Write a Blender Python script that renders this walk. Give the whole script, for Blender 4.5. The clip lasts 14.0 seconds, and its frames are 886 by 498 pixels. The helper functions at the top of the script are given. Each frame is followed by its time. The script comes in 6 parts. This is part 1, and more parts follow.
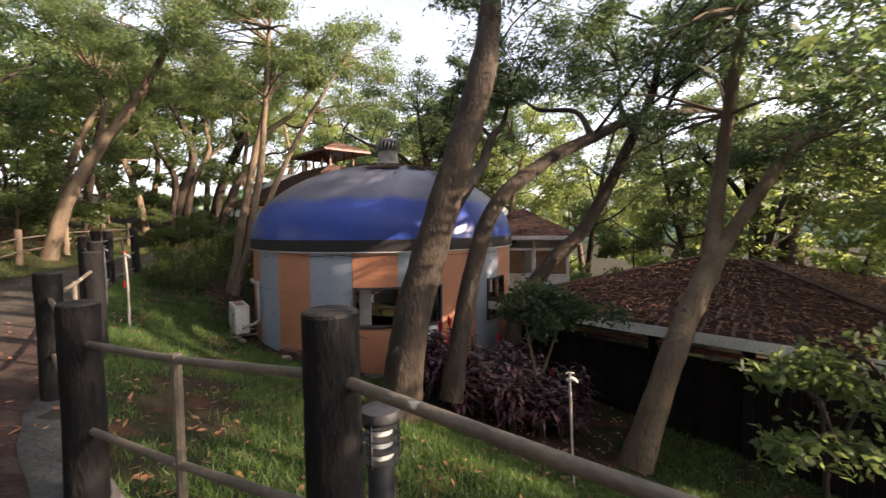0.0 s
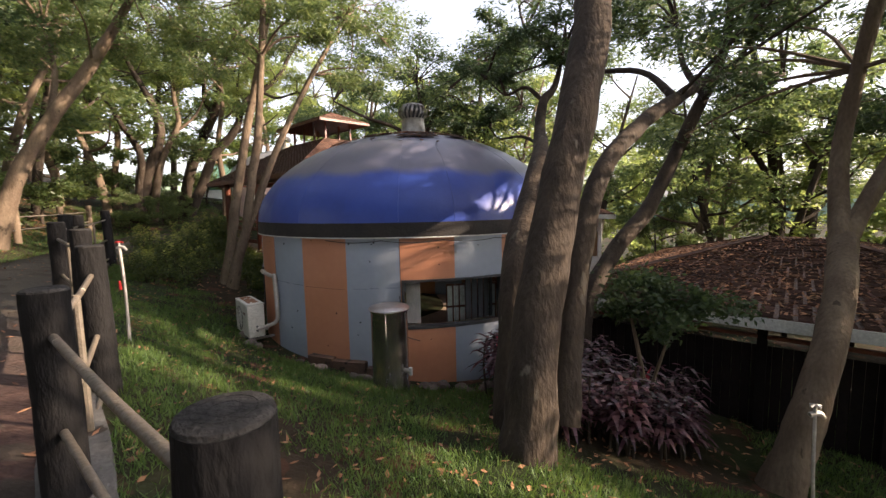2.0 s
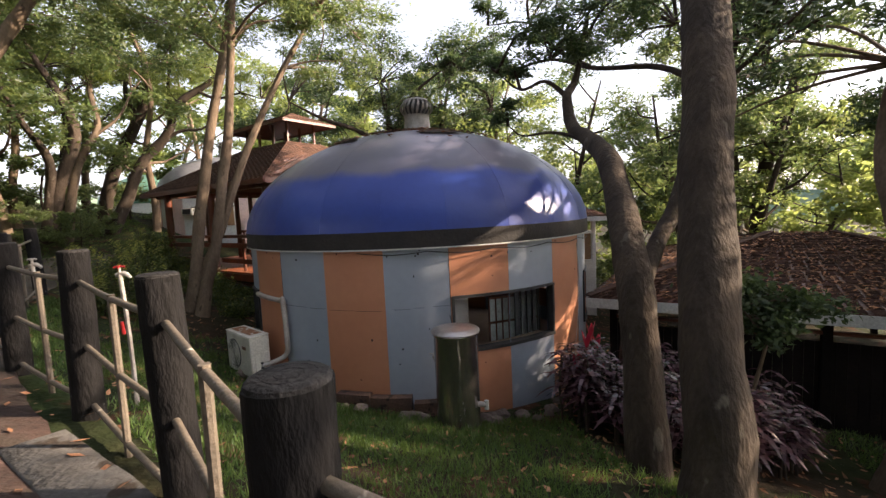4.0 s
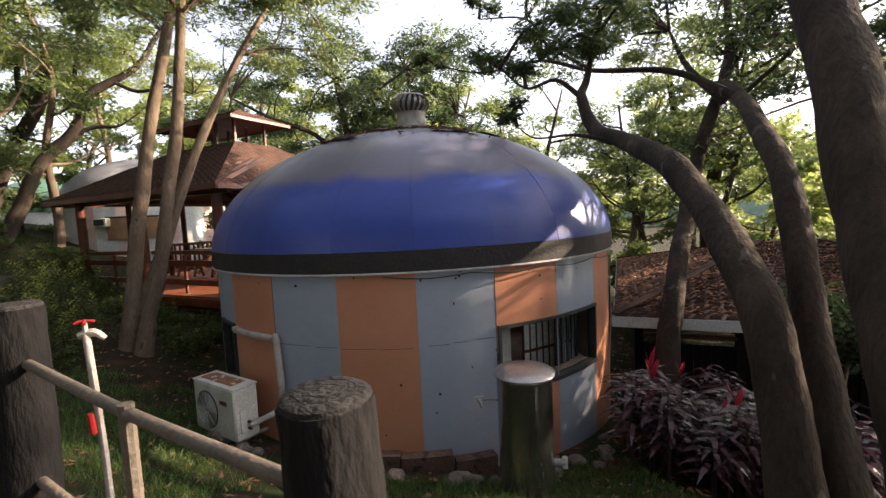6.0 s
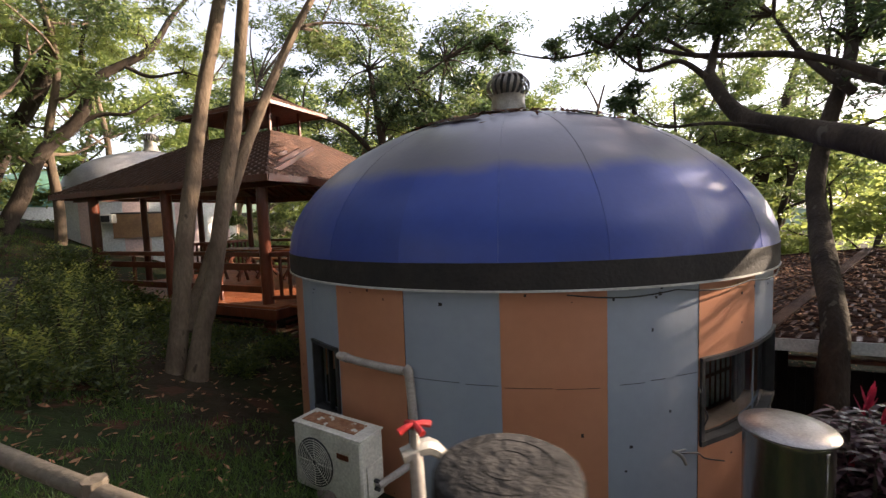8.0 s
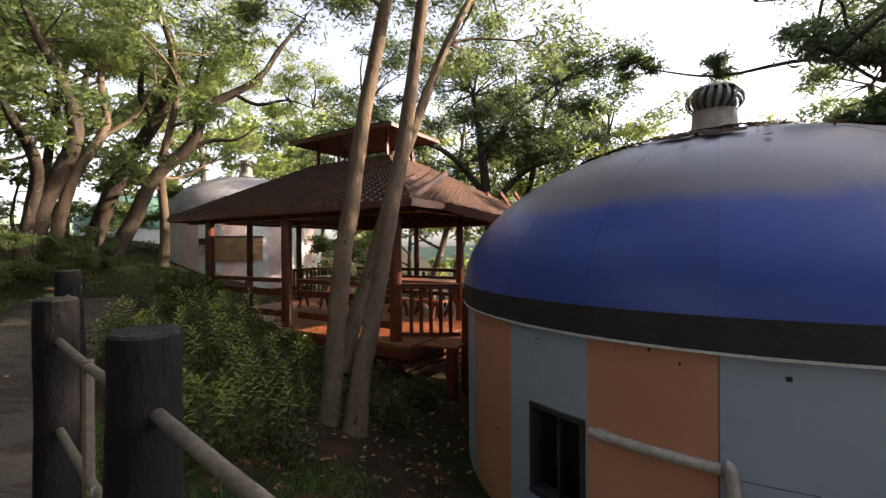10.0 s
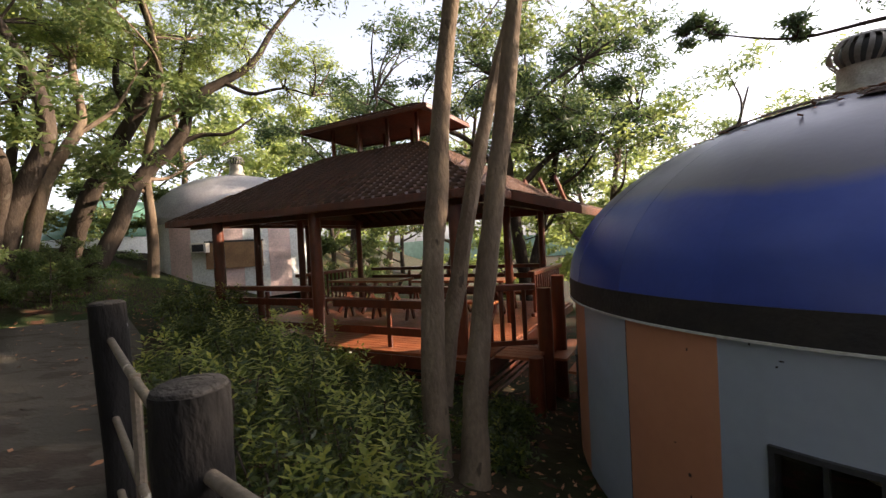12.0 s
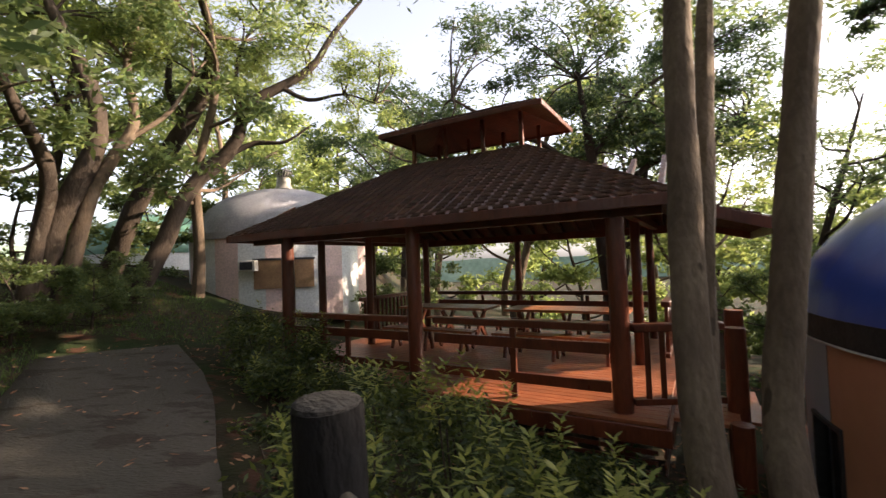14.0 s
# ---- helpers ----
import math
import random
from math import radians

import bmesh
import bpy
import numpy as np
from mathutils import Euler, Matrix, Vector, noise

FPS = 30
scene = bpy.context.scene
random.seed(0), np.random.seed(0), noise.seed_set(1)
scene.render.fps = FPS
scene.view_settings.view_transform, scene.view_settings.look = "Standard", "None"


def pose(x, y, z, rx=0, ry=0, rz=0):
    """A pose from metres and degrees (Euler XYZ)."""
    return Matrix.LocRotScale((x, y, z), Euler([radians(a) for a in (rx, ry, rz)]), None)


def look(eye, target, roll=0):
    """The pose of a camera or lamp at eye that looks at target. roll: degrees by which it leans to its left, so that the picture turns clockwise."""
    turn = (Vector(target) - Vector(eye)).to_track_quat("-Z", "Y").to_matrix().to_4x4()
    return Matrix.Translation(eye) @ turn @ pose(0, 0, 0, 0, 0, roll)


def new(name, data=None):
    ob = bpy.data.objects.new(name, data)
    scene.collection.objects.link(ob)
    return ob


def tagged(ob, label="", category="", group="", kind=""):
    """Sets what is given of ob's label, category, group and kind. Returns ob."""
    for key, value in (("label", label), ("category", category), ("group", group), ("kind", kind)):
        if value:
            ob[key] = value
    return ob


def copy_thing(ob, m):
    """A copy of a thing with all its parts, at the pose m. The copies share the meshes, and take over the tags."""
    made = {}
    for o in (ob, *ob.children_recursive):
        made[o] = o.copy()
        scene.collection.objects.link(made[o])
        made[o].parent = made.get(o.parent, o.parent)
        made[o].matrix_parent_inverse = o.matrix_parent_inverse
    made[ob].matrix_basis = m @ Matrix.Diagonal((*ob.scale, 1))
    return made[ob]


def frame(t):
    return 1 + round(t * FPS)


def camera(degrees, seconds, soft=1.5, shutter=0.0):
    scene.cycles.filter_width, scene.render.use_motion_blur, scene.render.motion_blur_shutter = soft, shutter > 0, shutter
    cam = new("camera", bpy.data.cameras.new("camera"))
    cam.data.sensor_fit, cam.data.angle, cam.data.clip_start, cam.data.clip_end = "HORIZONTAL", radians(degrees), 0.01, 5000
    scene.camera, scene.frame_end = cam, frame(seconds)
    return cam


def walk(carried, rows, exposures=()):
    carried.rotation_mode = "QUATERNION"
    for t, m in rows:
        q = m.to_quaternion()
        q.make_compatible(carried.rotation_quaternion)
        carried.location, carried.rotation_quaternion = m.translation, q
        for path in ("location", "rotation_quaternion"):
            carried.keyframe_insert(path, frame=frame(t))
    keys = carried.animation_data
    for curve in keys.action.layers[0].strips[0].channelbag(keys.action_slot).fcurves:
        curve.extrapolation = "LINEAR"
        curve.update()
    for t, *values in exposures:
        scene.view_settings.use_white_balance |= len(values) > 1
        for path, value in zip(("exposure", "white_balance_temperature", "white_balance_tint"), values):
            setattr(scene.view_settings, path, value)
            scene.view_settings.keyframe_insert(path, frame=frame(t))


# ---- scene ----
cam = camera(91.2, 14.0, 1.4, 0.2)
PATH = [
    (0, (3.996, -10.46, 2.537), (3.514, -8.522, 2.421), -0.6),
    (0.5, (3.57, -10.161, 2.536), (2.932, -8.274, 2.354), 1.4),
    (1, (3.131, -9.931, 2.516), (2.711, -7.99, 2.281), -0.2),
    (1.5, (2.683, -9.716, 2.534), (2.205, -7.785, 2.325), -0.0),
    (2, (2.229, -9.49, 2.53), (1.892, -7.529, 2.321), -1.1),
    (2.5, (1.748, -9.317, 2.505), (1.564, -7.341, 2.257), 0.8),
    (2.7, (1.488, -9.306, 2.492), (1.194, -7.339, 2.279), -3.5),
    (4.8, (0.006, -8.272, 2.531), (0.179, -6.286, 2.371), -1.0),
    (5, (-0.147, -8.173, 2.547), (0.053, -6.189, 2.401), -0.9),
    (5.5, (-0.428, -7.91, 2.584), (-0.274, -5.919, 2.48), 0.6),
    (6, (-0.709, -7.648, 2.593), (-0.41, -5.676, 2.438), -2.8),
    (6.5, (-1.032, -7.267, 2.595), (-0.682, -5.307, 2.406), -3.8),
    (7, (-1.378, -6.934, 2.602), (-1.15, -4.95, 2.494), -3.8),
    (7.5, (-1.736, -6.653, 2.586), (-1.265, -4.717, 2.417), -3.9),
    (8, (-2.177, -6.329, 2.637), (-1.827, -4.365, 2.486), -2.0),
    (8.5, (-2.56, -6.024, 2.62), (-2.132, -4.092, 2.334), -1.0),
    (9, (-2.949, -5.679, 2.691), (-2.791, -3.688, 2.583), 0.3),
    (9.2, (-3.146, -5.585, 2.663), (-3.074, -3.586, 2.647), 2.1),
    (11.3, (-4.535, -4.425, 2.749), (-4.238, -2.447, 2.741), -5.3),
    (11.5, (-4.67, -4.284, 2.737), (-4.439, -2.298, 2.777), -1.3),
    (12, (-5.067, -4.024, 2.764), (-4.818, -2.039, 2.728), -3.0),
    (12.5, (-5.37, -3.64, 2.835), (-5.138, -1.654, 2.788), -7.6),
    (13, (-5.684, -3.368, 2.827), (-5.322, -1.402, 2.757), -3.4),
    (13.5, (-6.124, -2.8, 2.802), (-5.785, -0.829, 2.818), -3.8),
    (14, (-6.482, -2.433, 2.851), (-6.304, -0.442, 2.912), -2.1),
]
walk(cam, [(t, look(eye, target, roll)) for t, eye, target, roll in PATH], [(0, 1.63, 6500, 18), (14, 1.6, 6500, 18)])

SUN_AZ, SUN_EL = radians(89), radians(22)   # clockwise from +y, above the horizon

world = bpy.data.worlds.new("world")
scene.world = world
world.use_nodes = True
sky = world.node_tree.nodes.new("ShaderNodeTexSky")
sky.sky_type, sky.sun_disc = "NISHITA", False
sky.sun_elevation, sky.sun_rotation = SUN_EL, SUN_AZ
sky.air_density, sky.dust_density, sky.ozone_density = 1.0, 2.5, 1.0
back = world.node_tree.nodes["Background"]
haze = world.node_tree.nodes.new("ShaderNodeHueSaturation")
haze.inputs["Saturation"].default_value = 0.4
back.inputs["Strength"].default_value = 0.15
world.node_tree.links.new(sky.outputs[0], haze.inputs["Color"])
world.node_tree.links.new(haze.outputs[0], back.inputs[0])

sun = new("sun", bpy.data.lights.new("sun", "SUN"))
sun.data.energy, sun.data.angle, sun.data.color = 5.0, radians(0.6), (1.0, 0.82, 0.58)
sun.matrix_world = look((math.sin(SUN_AZ) * math.cos(SUN_EL) * 50, math.cos(SUN_AZ) * math.cos(SUN_EL) * 50, math.sin(SUN_EL) * 50), (0, 0, 0))

# ---- materials ----


def shade(name, c1, c2, scale=3.0, rough=0.7, bump=0.3, bump_scale=40.0, metal=0.0, spots=None, spot_scale=8.0, spot_at=0.6, random_mix=0.0, island=False, stretch=(1, 1, 1), spec=0.5, grain=0.18, fade=None):
    """A surface of two mixed colours at a large and a small scale, with relief and, if given, spots of a quarter colour."""
    m = bpy.data.materials.new(name)
    m.use_nodes = True
    n, l = m.node_tree.nodes, m.node_tree.links
    b = n["Principled BSDF"]
    co = n.new("ShaderNodeTexCoord")
    mp = n.new("ShaderNodeMapping")
    mp.inputs["Scale"].default_value = stretch
    l.new(co.outputs["Object"], mp.inputs["Vector"])

    def noise_at(s, detail=5.0):
        t = n.new("ShaderNodeTexNoise")
        t.inputs["Scale"].default_value, t.inputs["Detail"].default_value = s, detail
        l.new(mp.outputs[0], t.inputs["Vector"])
        return t.outputs["Fac"]

    def mixed(f, a, c):
        x = n.new("ShaderNodeMix")
        x.data_type = "RGBA"
        l.new(f, x.inputs["Factor"])
        for k, v in ((6, a), (7, c)):
            if isinstance(v, tuple):
                x.inputs[k].default_value = (*v, 1)
            else:
                l.new(v, x.inputs[k])
        return x.outputs[2]

    def ramp(f, a, c):
        r = n.new("ShaderNodeMapRange")
        r.inputs["From Min"].default_value, r.inputs["From Max"].default_value = a, c
        l.new(f, r.inputs["Value"])
        return r.outputs[0]

    col = mixed(ramp(noise_at(scale), 0.35, 0.65), c1, c2)
    fine = ramp(noise_at(scale * 9), 0.3, 0.7)
    hsv = n.new("ShaderNodeHueSaturation")
    l.new(col, hsv.inputs["Color"])
    v = n.new("ShaderNodeMapRange")
    v.inputs["To Min"].default_value, v.inputs["To Max"].default_value = 1 - grain, 1 + grain
    l.new(fine, v.inputs["Value"])
    l.new(v.outputs[0], hsv.inputs["Value"])
    col = hsv.outputs[0]
    if random_mix:
        if island:
            g = n.new("ShaderNodeNewGeometry").outputs["Random Per Island"]
        else:
            g = n.new("ShaderNodeObjectInfo").outputs["Random"]
        h2 = n.new("ShaderNodeHueSaturation")
        r2 = n.new("ShaderNodeMapRange")
        r2.inputs["To Min"].default_value, r2.inputs["To Max"].default_value = 1 - random_mix, 1 + random_mix
        l.new(g, r2.inputs["Value"])
        l.new(r2.outputs[0], h2.inputs["Value"])
        l.new(col, h2.inputs["Color"])
        col = h2.outputs[0]
    if fade:
        sep = n.new("ShaderNodeSeparateXYZ")
        l.new(co.outputs["Object"], sep.inputs[0])
        add = n.new("ShaderNodeMath")
        add.operation = "MULTIPLY_ADD"
        l.new(noise_at(1.3), add.inputs[0])
        add.inputs[1].default_value = fade[3]
        l.new(sep.outputs["Z"], add.inputs[2])
        col = mixed(ramp(add.outputs[0], fade[1] + fade[3] / 2, fade[2] + fade[3] / 2), col, fade[0])
    if spots:
        col = mixed(ramp(noise_at(spot_scale, 3.0), spot_at, spot_at + 0.04), col, spots)
    l.new(col, b.inputs["Base Color"])
    rr = n.new("ShaderNodeMapRange")
    rr.inputs["To Min"].default_value, rr.inputs["To Max"].default_value = max(rough - 0.1, 0.03), min(rough + 0.12, 1)
    l.new(noise_at(scale * 3), rr.inputs["Value"])
    l.new(rr.outputs[0], b.inputs["Roughness"])
    b.inputs["Metallic"].default_value = metal
    b.inputs["Specular IOR Level"].default_value = spec
    if bump:
        bp = n.new("ShaderNodeBump")
        bp.inputs["Strength"].default_value, bp.inputs["Distance"].default_value = bump, 0.02
        l.new(noise_at(bump_scale), bp.inputs["Height"])
        l.new(bp.outputs[0], b.inputs["Normal"])
    return m


def leafy(name, c1, c2, glow=0.45, rough=0.45):
    """Leaves: coloured leaf by leaf, and letting light through."""
    m = bpy.data.materials.new(name)
    m.use_nodes = True
    n, l = m.node_tree.nodes, m.node_tree.links
    b, out = n["Principled BSDF"], n["Material Output"]
    g = n.new("ShaderNodeNewGeometry")
    mix = n.new("ShaderNodeMix")
    mix.data_type = "RGBA"
    mix.inputs[6].default_value, mix.inputs[7].default_value = (*c1, 1), (*c2, 1)
    l.new(g.outputs["Random Per Island"], mix.inputs["Factor"])
    l.new(mix.outputs[2], b.inputs["Base Color"])
    b.inputs["Roughness"].default_value = rough
    tr = n.new("ShaderNodeBsdfTranslucent")
    h = n.new("ShaderNodeHueSaturation")
    h.inputs["Hue"].default_value, h.inputs["Saturation"].default_value, h.inputs["Value"].default_value = 0.485, 1.0, 3.1
    l.new(mix.outputs[2], h.inputs["Color"])
    l.new(h.outputs[0], tr.inputs["Color"])
    s = n.new("ShaderNodeMixShader")
    s.inputs[0].default_value = glow
    l.new(b.outputs[0], s.inputs[1])
    l.new(tr.outputs[0], s.inputs[2])
    l.new(s.outputs[0], out.inputs["Surface"])
    return m


M_BLUE = shade("blue_paint", (0.018, 0.042, 0.24), (0.024, 0.055, 0.29), 1.2, 0.34, 0.06, 18, spots=(0.12, 0.14, 0.26), spot_scale=9, spot_at=0.78, random_mix=0.16, grain=0.05, fade=((0.12, 0.115, 0.155), 2.96, 3.09, 0.3))
M_DOME_TOP = shade("faded_dome_paint", (0.13, 0.125, 0.16), (0.15, 0.14, 0.16), 1.5, 0.4, 0.2, 25, spots=(0.085, 0.05, 0.035), spot_scale=6, spot_at=0.62, random_mix=0.06, grain=0.08)
M_BAND = shade("dark_band", (0.014, 0.012, 0.013), (0.026, 0.02, 0.018), 3, 0.7, 0.3, 30)
M_WHITE = shade("pale_blue_wall_paint", (0.28, 0.32, 0.39), (0.32, 0.355, 0.42), 1.2, 0.45, 0.08, 12, spots=(0.12, 0.12, 0.13), spot_scale=9, spot_at=0.78, grain=0.03)
M_ORANGE = shade("orange_wall_paint", (0.47, 0.2, 0.112), (0.52, 0.235, 0.135), 1.2, 0.5, 0.08, 12, spots=(0.25, 0.12, 0.07), spot_scale=9, spot_at=0.79, grain=0.03)
M_GREYWHITE = shade("off_white_paint", (0.6, 0.6, 0.57), (0.5, 0.5, 0.47), 4, 0.55, 0.2, 30, spots=(0.25, 0.2, 0.15), spot_scale=6, spot_at=0.68)
M_AC = shade("air_conditioner_paint", (0.62, 0.6, 0.54), (0.52, 0.49, 0.43), 5, 0.5, 0.1, 40)
M_RUST = shade("rust_patch", (0.22, 0.09, 0.045), (0.35, 0.18, 0.1), 15, 0.85, 0.5, 60, spots=(0.6, 0.57, 0.5), spot_scale=14, spot_at=0.6)
M_DARK = shade("dark_plastic", (0.02, 0.02, 0.022), (0.035, 0.035, 0.04), 10, 0.5, 0.1, 60)
M_STEEL = shade("stainless_steel", (0.4, 0.38, 0.37), (0.5, 0.48, 0.46), 4, 0.22, 0.08, 30, metal=0.95, stretch=(1, 1, 0.2))
M_STEELLID = shade("worn_steel_lid", (0.5, 0.47, 0.46), (0.38, 0.34, 0.32), 8, 0.36, 0.15, 30, metal=0.85)
M_VENT = shade("weathered_aluminium", (0.4, 0.38, 0.35), (0.24, 0.22, 0.2), 6, 0.5, 0.3, 30, metal=0.4)
M_POST = shade("dark_log_post", (0.006, 0.0055, 0.006), (0.012, 0.011, 0.011), 5, 0.85, 1.0, 28, spec=0.2, spots=(0.26, 0.26, 0.26), spot_scale=24, spot_at=0.72, stretch=(1, 1, 0.35))
M_POSTTOP = shade("grey_log_end", (0.02, 0.019, 0.019), (0.045, 0.042, 0.041), 12, 0.9, 0.7, 60, spec=0.2)
M_RAIL = shade("weathered_rail", (0.15, 0.12, 0.09), (0.1, 0.083, 0.065), 6, 0.55, 0.4, 40, spots=(0.5, 0.45, 0.38), spot_scale=13, spot_at=0.7)
M_RED_WOOD = shade("stained_red_wood", (0.085, 0.021, 0.01), (0.15, 0.038, 0.017), 4, 0.32, 0.5, 25, stretch=(1, 1, 0.25), random_mix=0.2)
M_DECK = shade("deck_wood", (0.34, 0.11, 0.045), (0.26, 0.08, 0.035), 4, 0.4, 0.35, 30, random_mix=0.22)
M_TABLE = shade("table_wood", (0.42, 0.15, 0.06), (0.33, 0.11, 0.045), 4, 0.3, 0.2, 30)
M_SHINGLE = shade("brown_shingle", (0.065, 0.035, 0.026), (0.1, 0.052, 0.036), 3, 0.85, 0.7, 45, spec=0.25, random_mix=0.3, island=True)
M_SHINGLE2 = shade("old_brown_shingle", (0.06, 0.036, 0.03), (0.1, 0.054, 0.042), 3, 0.9, 0.7, 45, spec=0.2, random_mix=0.3, island=True)
M_LITTER = shade("dry_leaf", (0.24, 0.1, 0.05), (0.33, 0.17, 0.09), 20, 0.8, 0.2, 30, random_mix=0.45, island=True)
M_BARK = shade("bark", (0.032, 0.024, 0.019), (0.068, 0.05, 0.037), 3.5, 0.9, 1.0, 22, spec=0.25, spots=(0.1, 0.085, 0.068), spot_scale=6, spot_at=0.66, stretch=(1, 1, 0.4))
M_BARK_PALE = shade("pale_bark", (0.11, 0.078, 0.055), (0.175, 0.13, 0.09), 3.5, 0.9, 0.9, 24, spec=0.25, spots=(0.07, 0.05, 0.035), spot_scale=7, spot_at=0.66, stretch=(1, 1, 0.4))
M_PATH = shade("worn_path", (0.072, 0.042, 0.036), (0.042, 0.025, 0.022), 1.6, 0.9, 1.0, 22, spots=(0.055, 0.042, 0.034), spot_scale=1.7, spot_at=0.55, grain=0.35, spec=0.2, stretch=(1, 2.2, 1), fade=((0.078, 0.068, 0.056), 1.22, 1.32, 0.08))
M_EDGING = shade("concrete_edging", (0.11, 0.105, 0.1), (0.07, 0.065, 0.062), 3, 0.9, 0.8, 30, spots=(0.045, 0.035, 0.028), spot_scale=4, spot_at=0.6, spec=0.2)
M_GROUND = shade("grassy_soil", (0.018, 0.03, 0.009), (0.036, 0.025, 0.016), 0.55, 0.95, 1.0, 24, spec=0.15, spots=(0.07, 0.033, 0.02), spot_scale=2.4, spot_at=0.58, grain=0.3)
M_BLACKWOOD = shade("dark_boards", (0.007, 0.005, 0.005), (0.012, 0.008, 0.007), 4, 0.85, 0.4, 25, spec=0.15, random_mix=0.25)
M_PINK = shade("pink_wall_paint", (0.62, 0.47, 0.45), (0.68, 0.52, 0.5), 2, 0.6, 0.15, 30)
M_PALE = shade("pale_wall_paint", (0.62, 0.65, 0.66), (0.7, 0.72, 0.72), 2, 0.6, 0.15, 30)
M_GREYROOF = shade("grey_dome_paint", (0.33, 0.32, 0.35), (0.25, 0.25, 0.28), 2, 0.5, 0.2, 30)
M_GREENROOF = shade("green_dome_paint", (0.09, 0.2, 0.15), (0.12, 0.25, 0.18), 2, 0.5, 0.2, 30)
M_DARK_CURTAIN = shade("grey_curtain", (0.09, 0.09, 0.1), (0.05, 0.05, 0.06), 6, 0.9, 0.3, 20, stretch=(6, 6, 0.3))
M_CURTAIN = shade("pale_curtain", (0.55, 0.52, 0.5), (0.45, 0.42, 0.42), 6, 0.9, 0.3, 20)
M_INSIDE = shade("interior_wall", (0.45, 0.33, 0.26), (0.36, 0.26, 0.2), 3, 0.8, 0.2, 20)
M_PVC = shade("pvc_pipe", (0.42, 0.38, 0.35), (0.3, 0.26, 0.23), 7, 0.45, 0.15, 30)
M_RED = shade("red_plastic", (0.36, 0.02, 0.02), (0.3, 0.02, 0.02), 9, 0.35, 0.05, 40)
M_LAMPWHITE = shade("frosted_lamp", (0.6, 0.6, 0.58), (0.5, 0.5, 0.48), 9, 0.3, 0.05, 40)
M_WOODBOARD = shade("plywood_board", (0.3, 0.18, 0.09), (0.23, 0.13, 0.07), 3, 0.7, 0.2, 30)
M_DEBRIS = shade("leaf_mould", (0.03, 0.017, 0.013), (0.055, 0.034, 0.026), 12, 0.95, 1.0, 50, spec=0.15)
M_KERB_BROWN = shade("earthy_concrete", (0.12, 0.07, 0.05), (0.075, 0.045, 0.035), 5, 0.95, 0.7, 30, spots=(0.04, 0.025, 0.02), spot_scale=8, spot_at=0.58)
M_STONE = shade("rubble_stone", (0.19, 0.15, 0.13), (0.12, 0.09, 0.08), 5, 0.95, 0.9, 30, random_mix=0.3)
L_TREE = leafy("tree_leaf", (0.042, 0.07, 0.026), (0.095, 0.122, 0.038), 0.5)
# lighter than L_TREE: haze over the distant trees is put into the colour
L_TREE2 = leafy("haze_bright_tree_leaf", (0.075, 0.11, 0.032), (0.13, 0.155, 0.045), 0.6)
L_DARK = leafy("dark_tree_leaf", (0.022, 0.044, 0.017), (0.046, 0.07, 0.022), 0.4)
L_HEDGE = leafy("hedge_leaf", (0.016, 0.034, 0.011), (0.08, 0.1, 0.02), 0.35)
L_SHOOT = leafy("young_hedge_leaf", (0.11, 0.14, 0.025), (0.22, 0.22, 0.04), 0.4)
L_PURPLE = leafy("purple_leaf", (0.035, 0.013, 0.02), (0.125, 0.066, 0.076), 0.15, 0.26)
L_SCARLET = leafy("scarlet_leaf", (0.3, 0.02, 0.025), (0.22, 0.015, 0.025), 0.35, 0.4)
L_GRASS = leafy("grass_blade", (0.038, 0.085, 0.018), (0.08, 0.13, 0.026), 0.3, 0.6)


def clear_glass():
    m = bpy.data.materials.new("window_glass")
    m.use_nodes = True
    b = m.node_tree.nodes["Principled BSDF"]
    b.inputs["Base Color"].default_value = (0.9, 0.93, 0.93, 1)
    b.inputs["Roughness"].default_value = 0.03
    b.inputs["Transmission Weight"].default_value = 1.0
    b.inputs["IOR"].default_value = 1.1
    return m


M_GLASS = clear_glass()

# ---- mesh helpers ----

ORIGIN = {}


def thing(name, at, label="", category="", group="", kind=""):
    ob = new(name)
    ob.empty_display_size = 0.2
    ob.location = at
    ORIGIN[ob] = Vector(at)
    return tagged(ob, label, category, group, kind)


def finish(bm, name, smooth):
    me = bpy.data.meshes.new(name)
    bmesh.ops.recalc_face_normals(bm, faces=bm.faces)
    bm.to_mesh(me)
    bm.free()
    if smooth:
        me.shade_smooth()
        me.set_sharp_from_angle(angle=radians(40))
    return me


def part(name, bm, material, parent=None, label="", smooth=True, kind="", category="", group=""):
    """Links a bmesh, which is built in world places, as one mesh under its thing."""
    org = ORIGIN.get(parent, Vector((0, 0, 0)))
    if parent is not None:
        bmesh.ops.translate(bm, vec=-org, verts=bm.verts)
    ob = new(name, finish(bm, name, smooth))
    ob.data.materials.append(material)
    if parent is not None:
        ob.parent = parent
        ORIGIN[ob] = org
    return tagged(ob, label, category, group, kind)


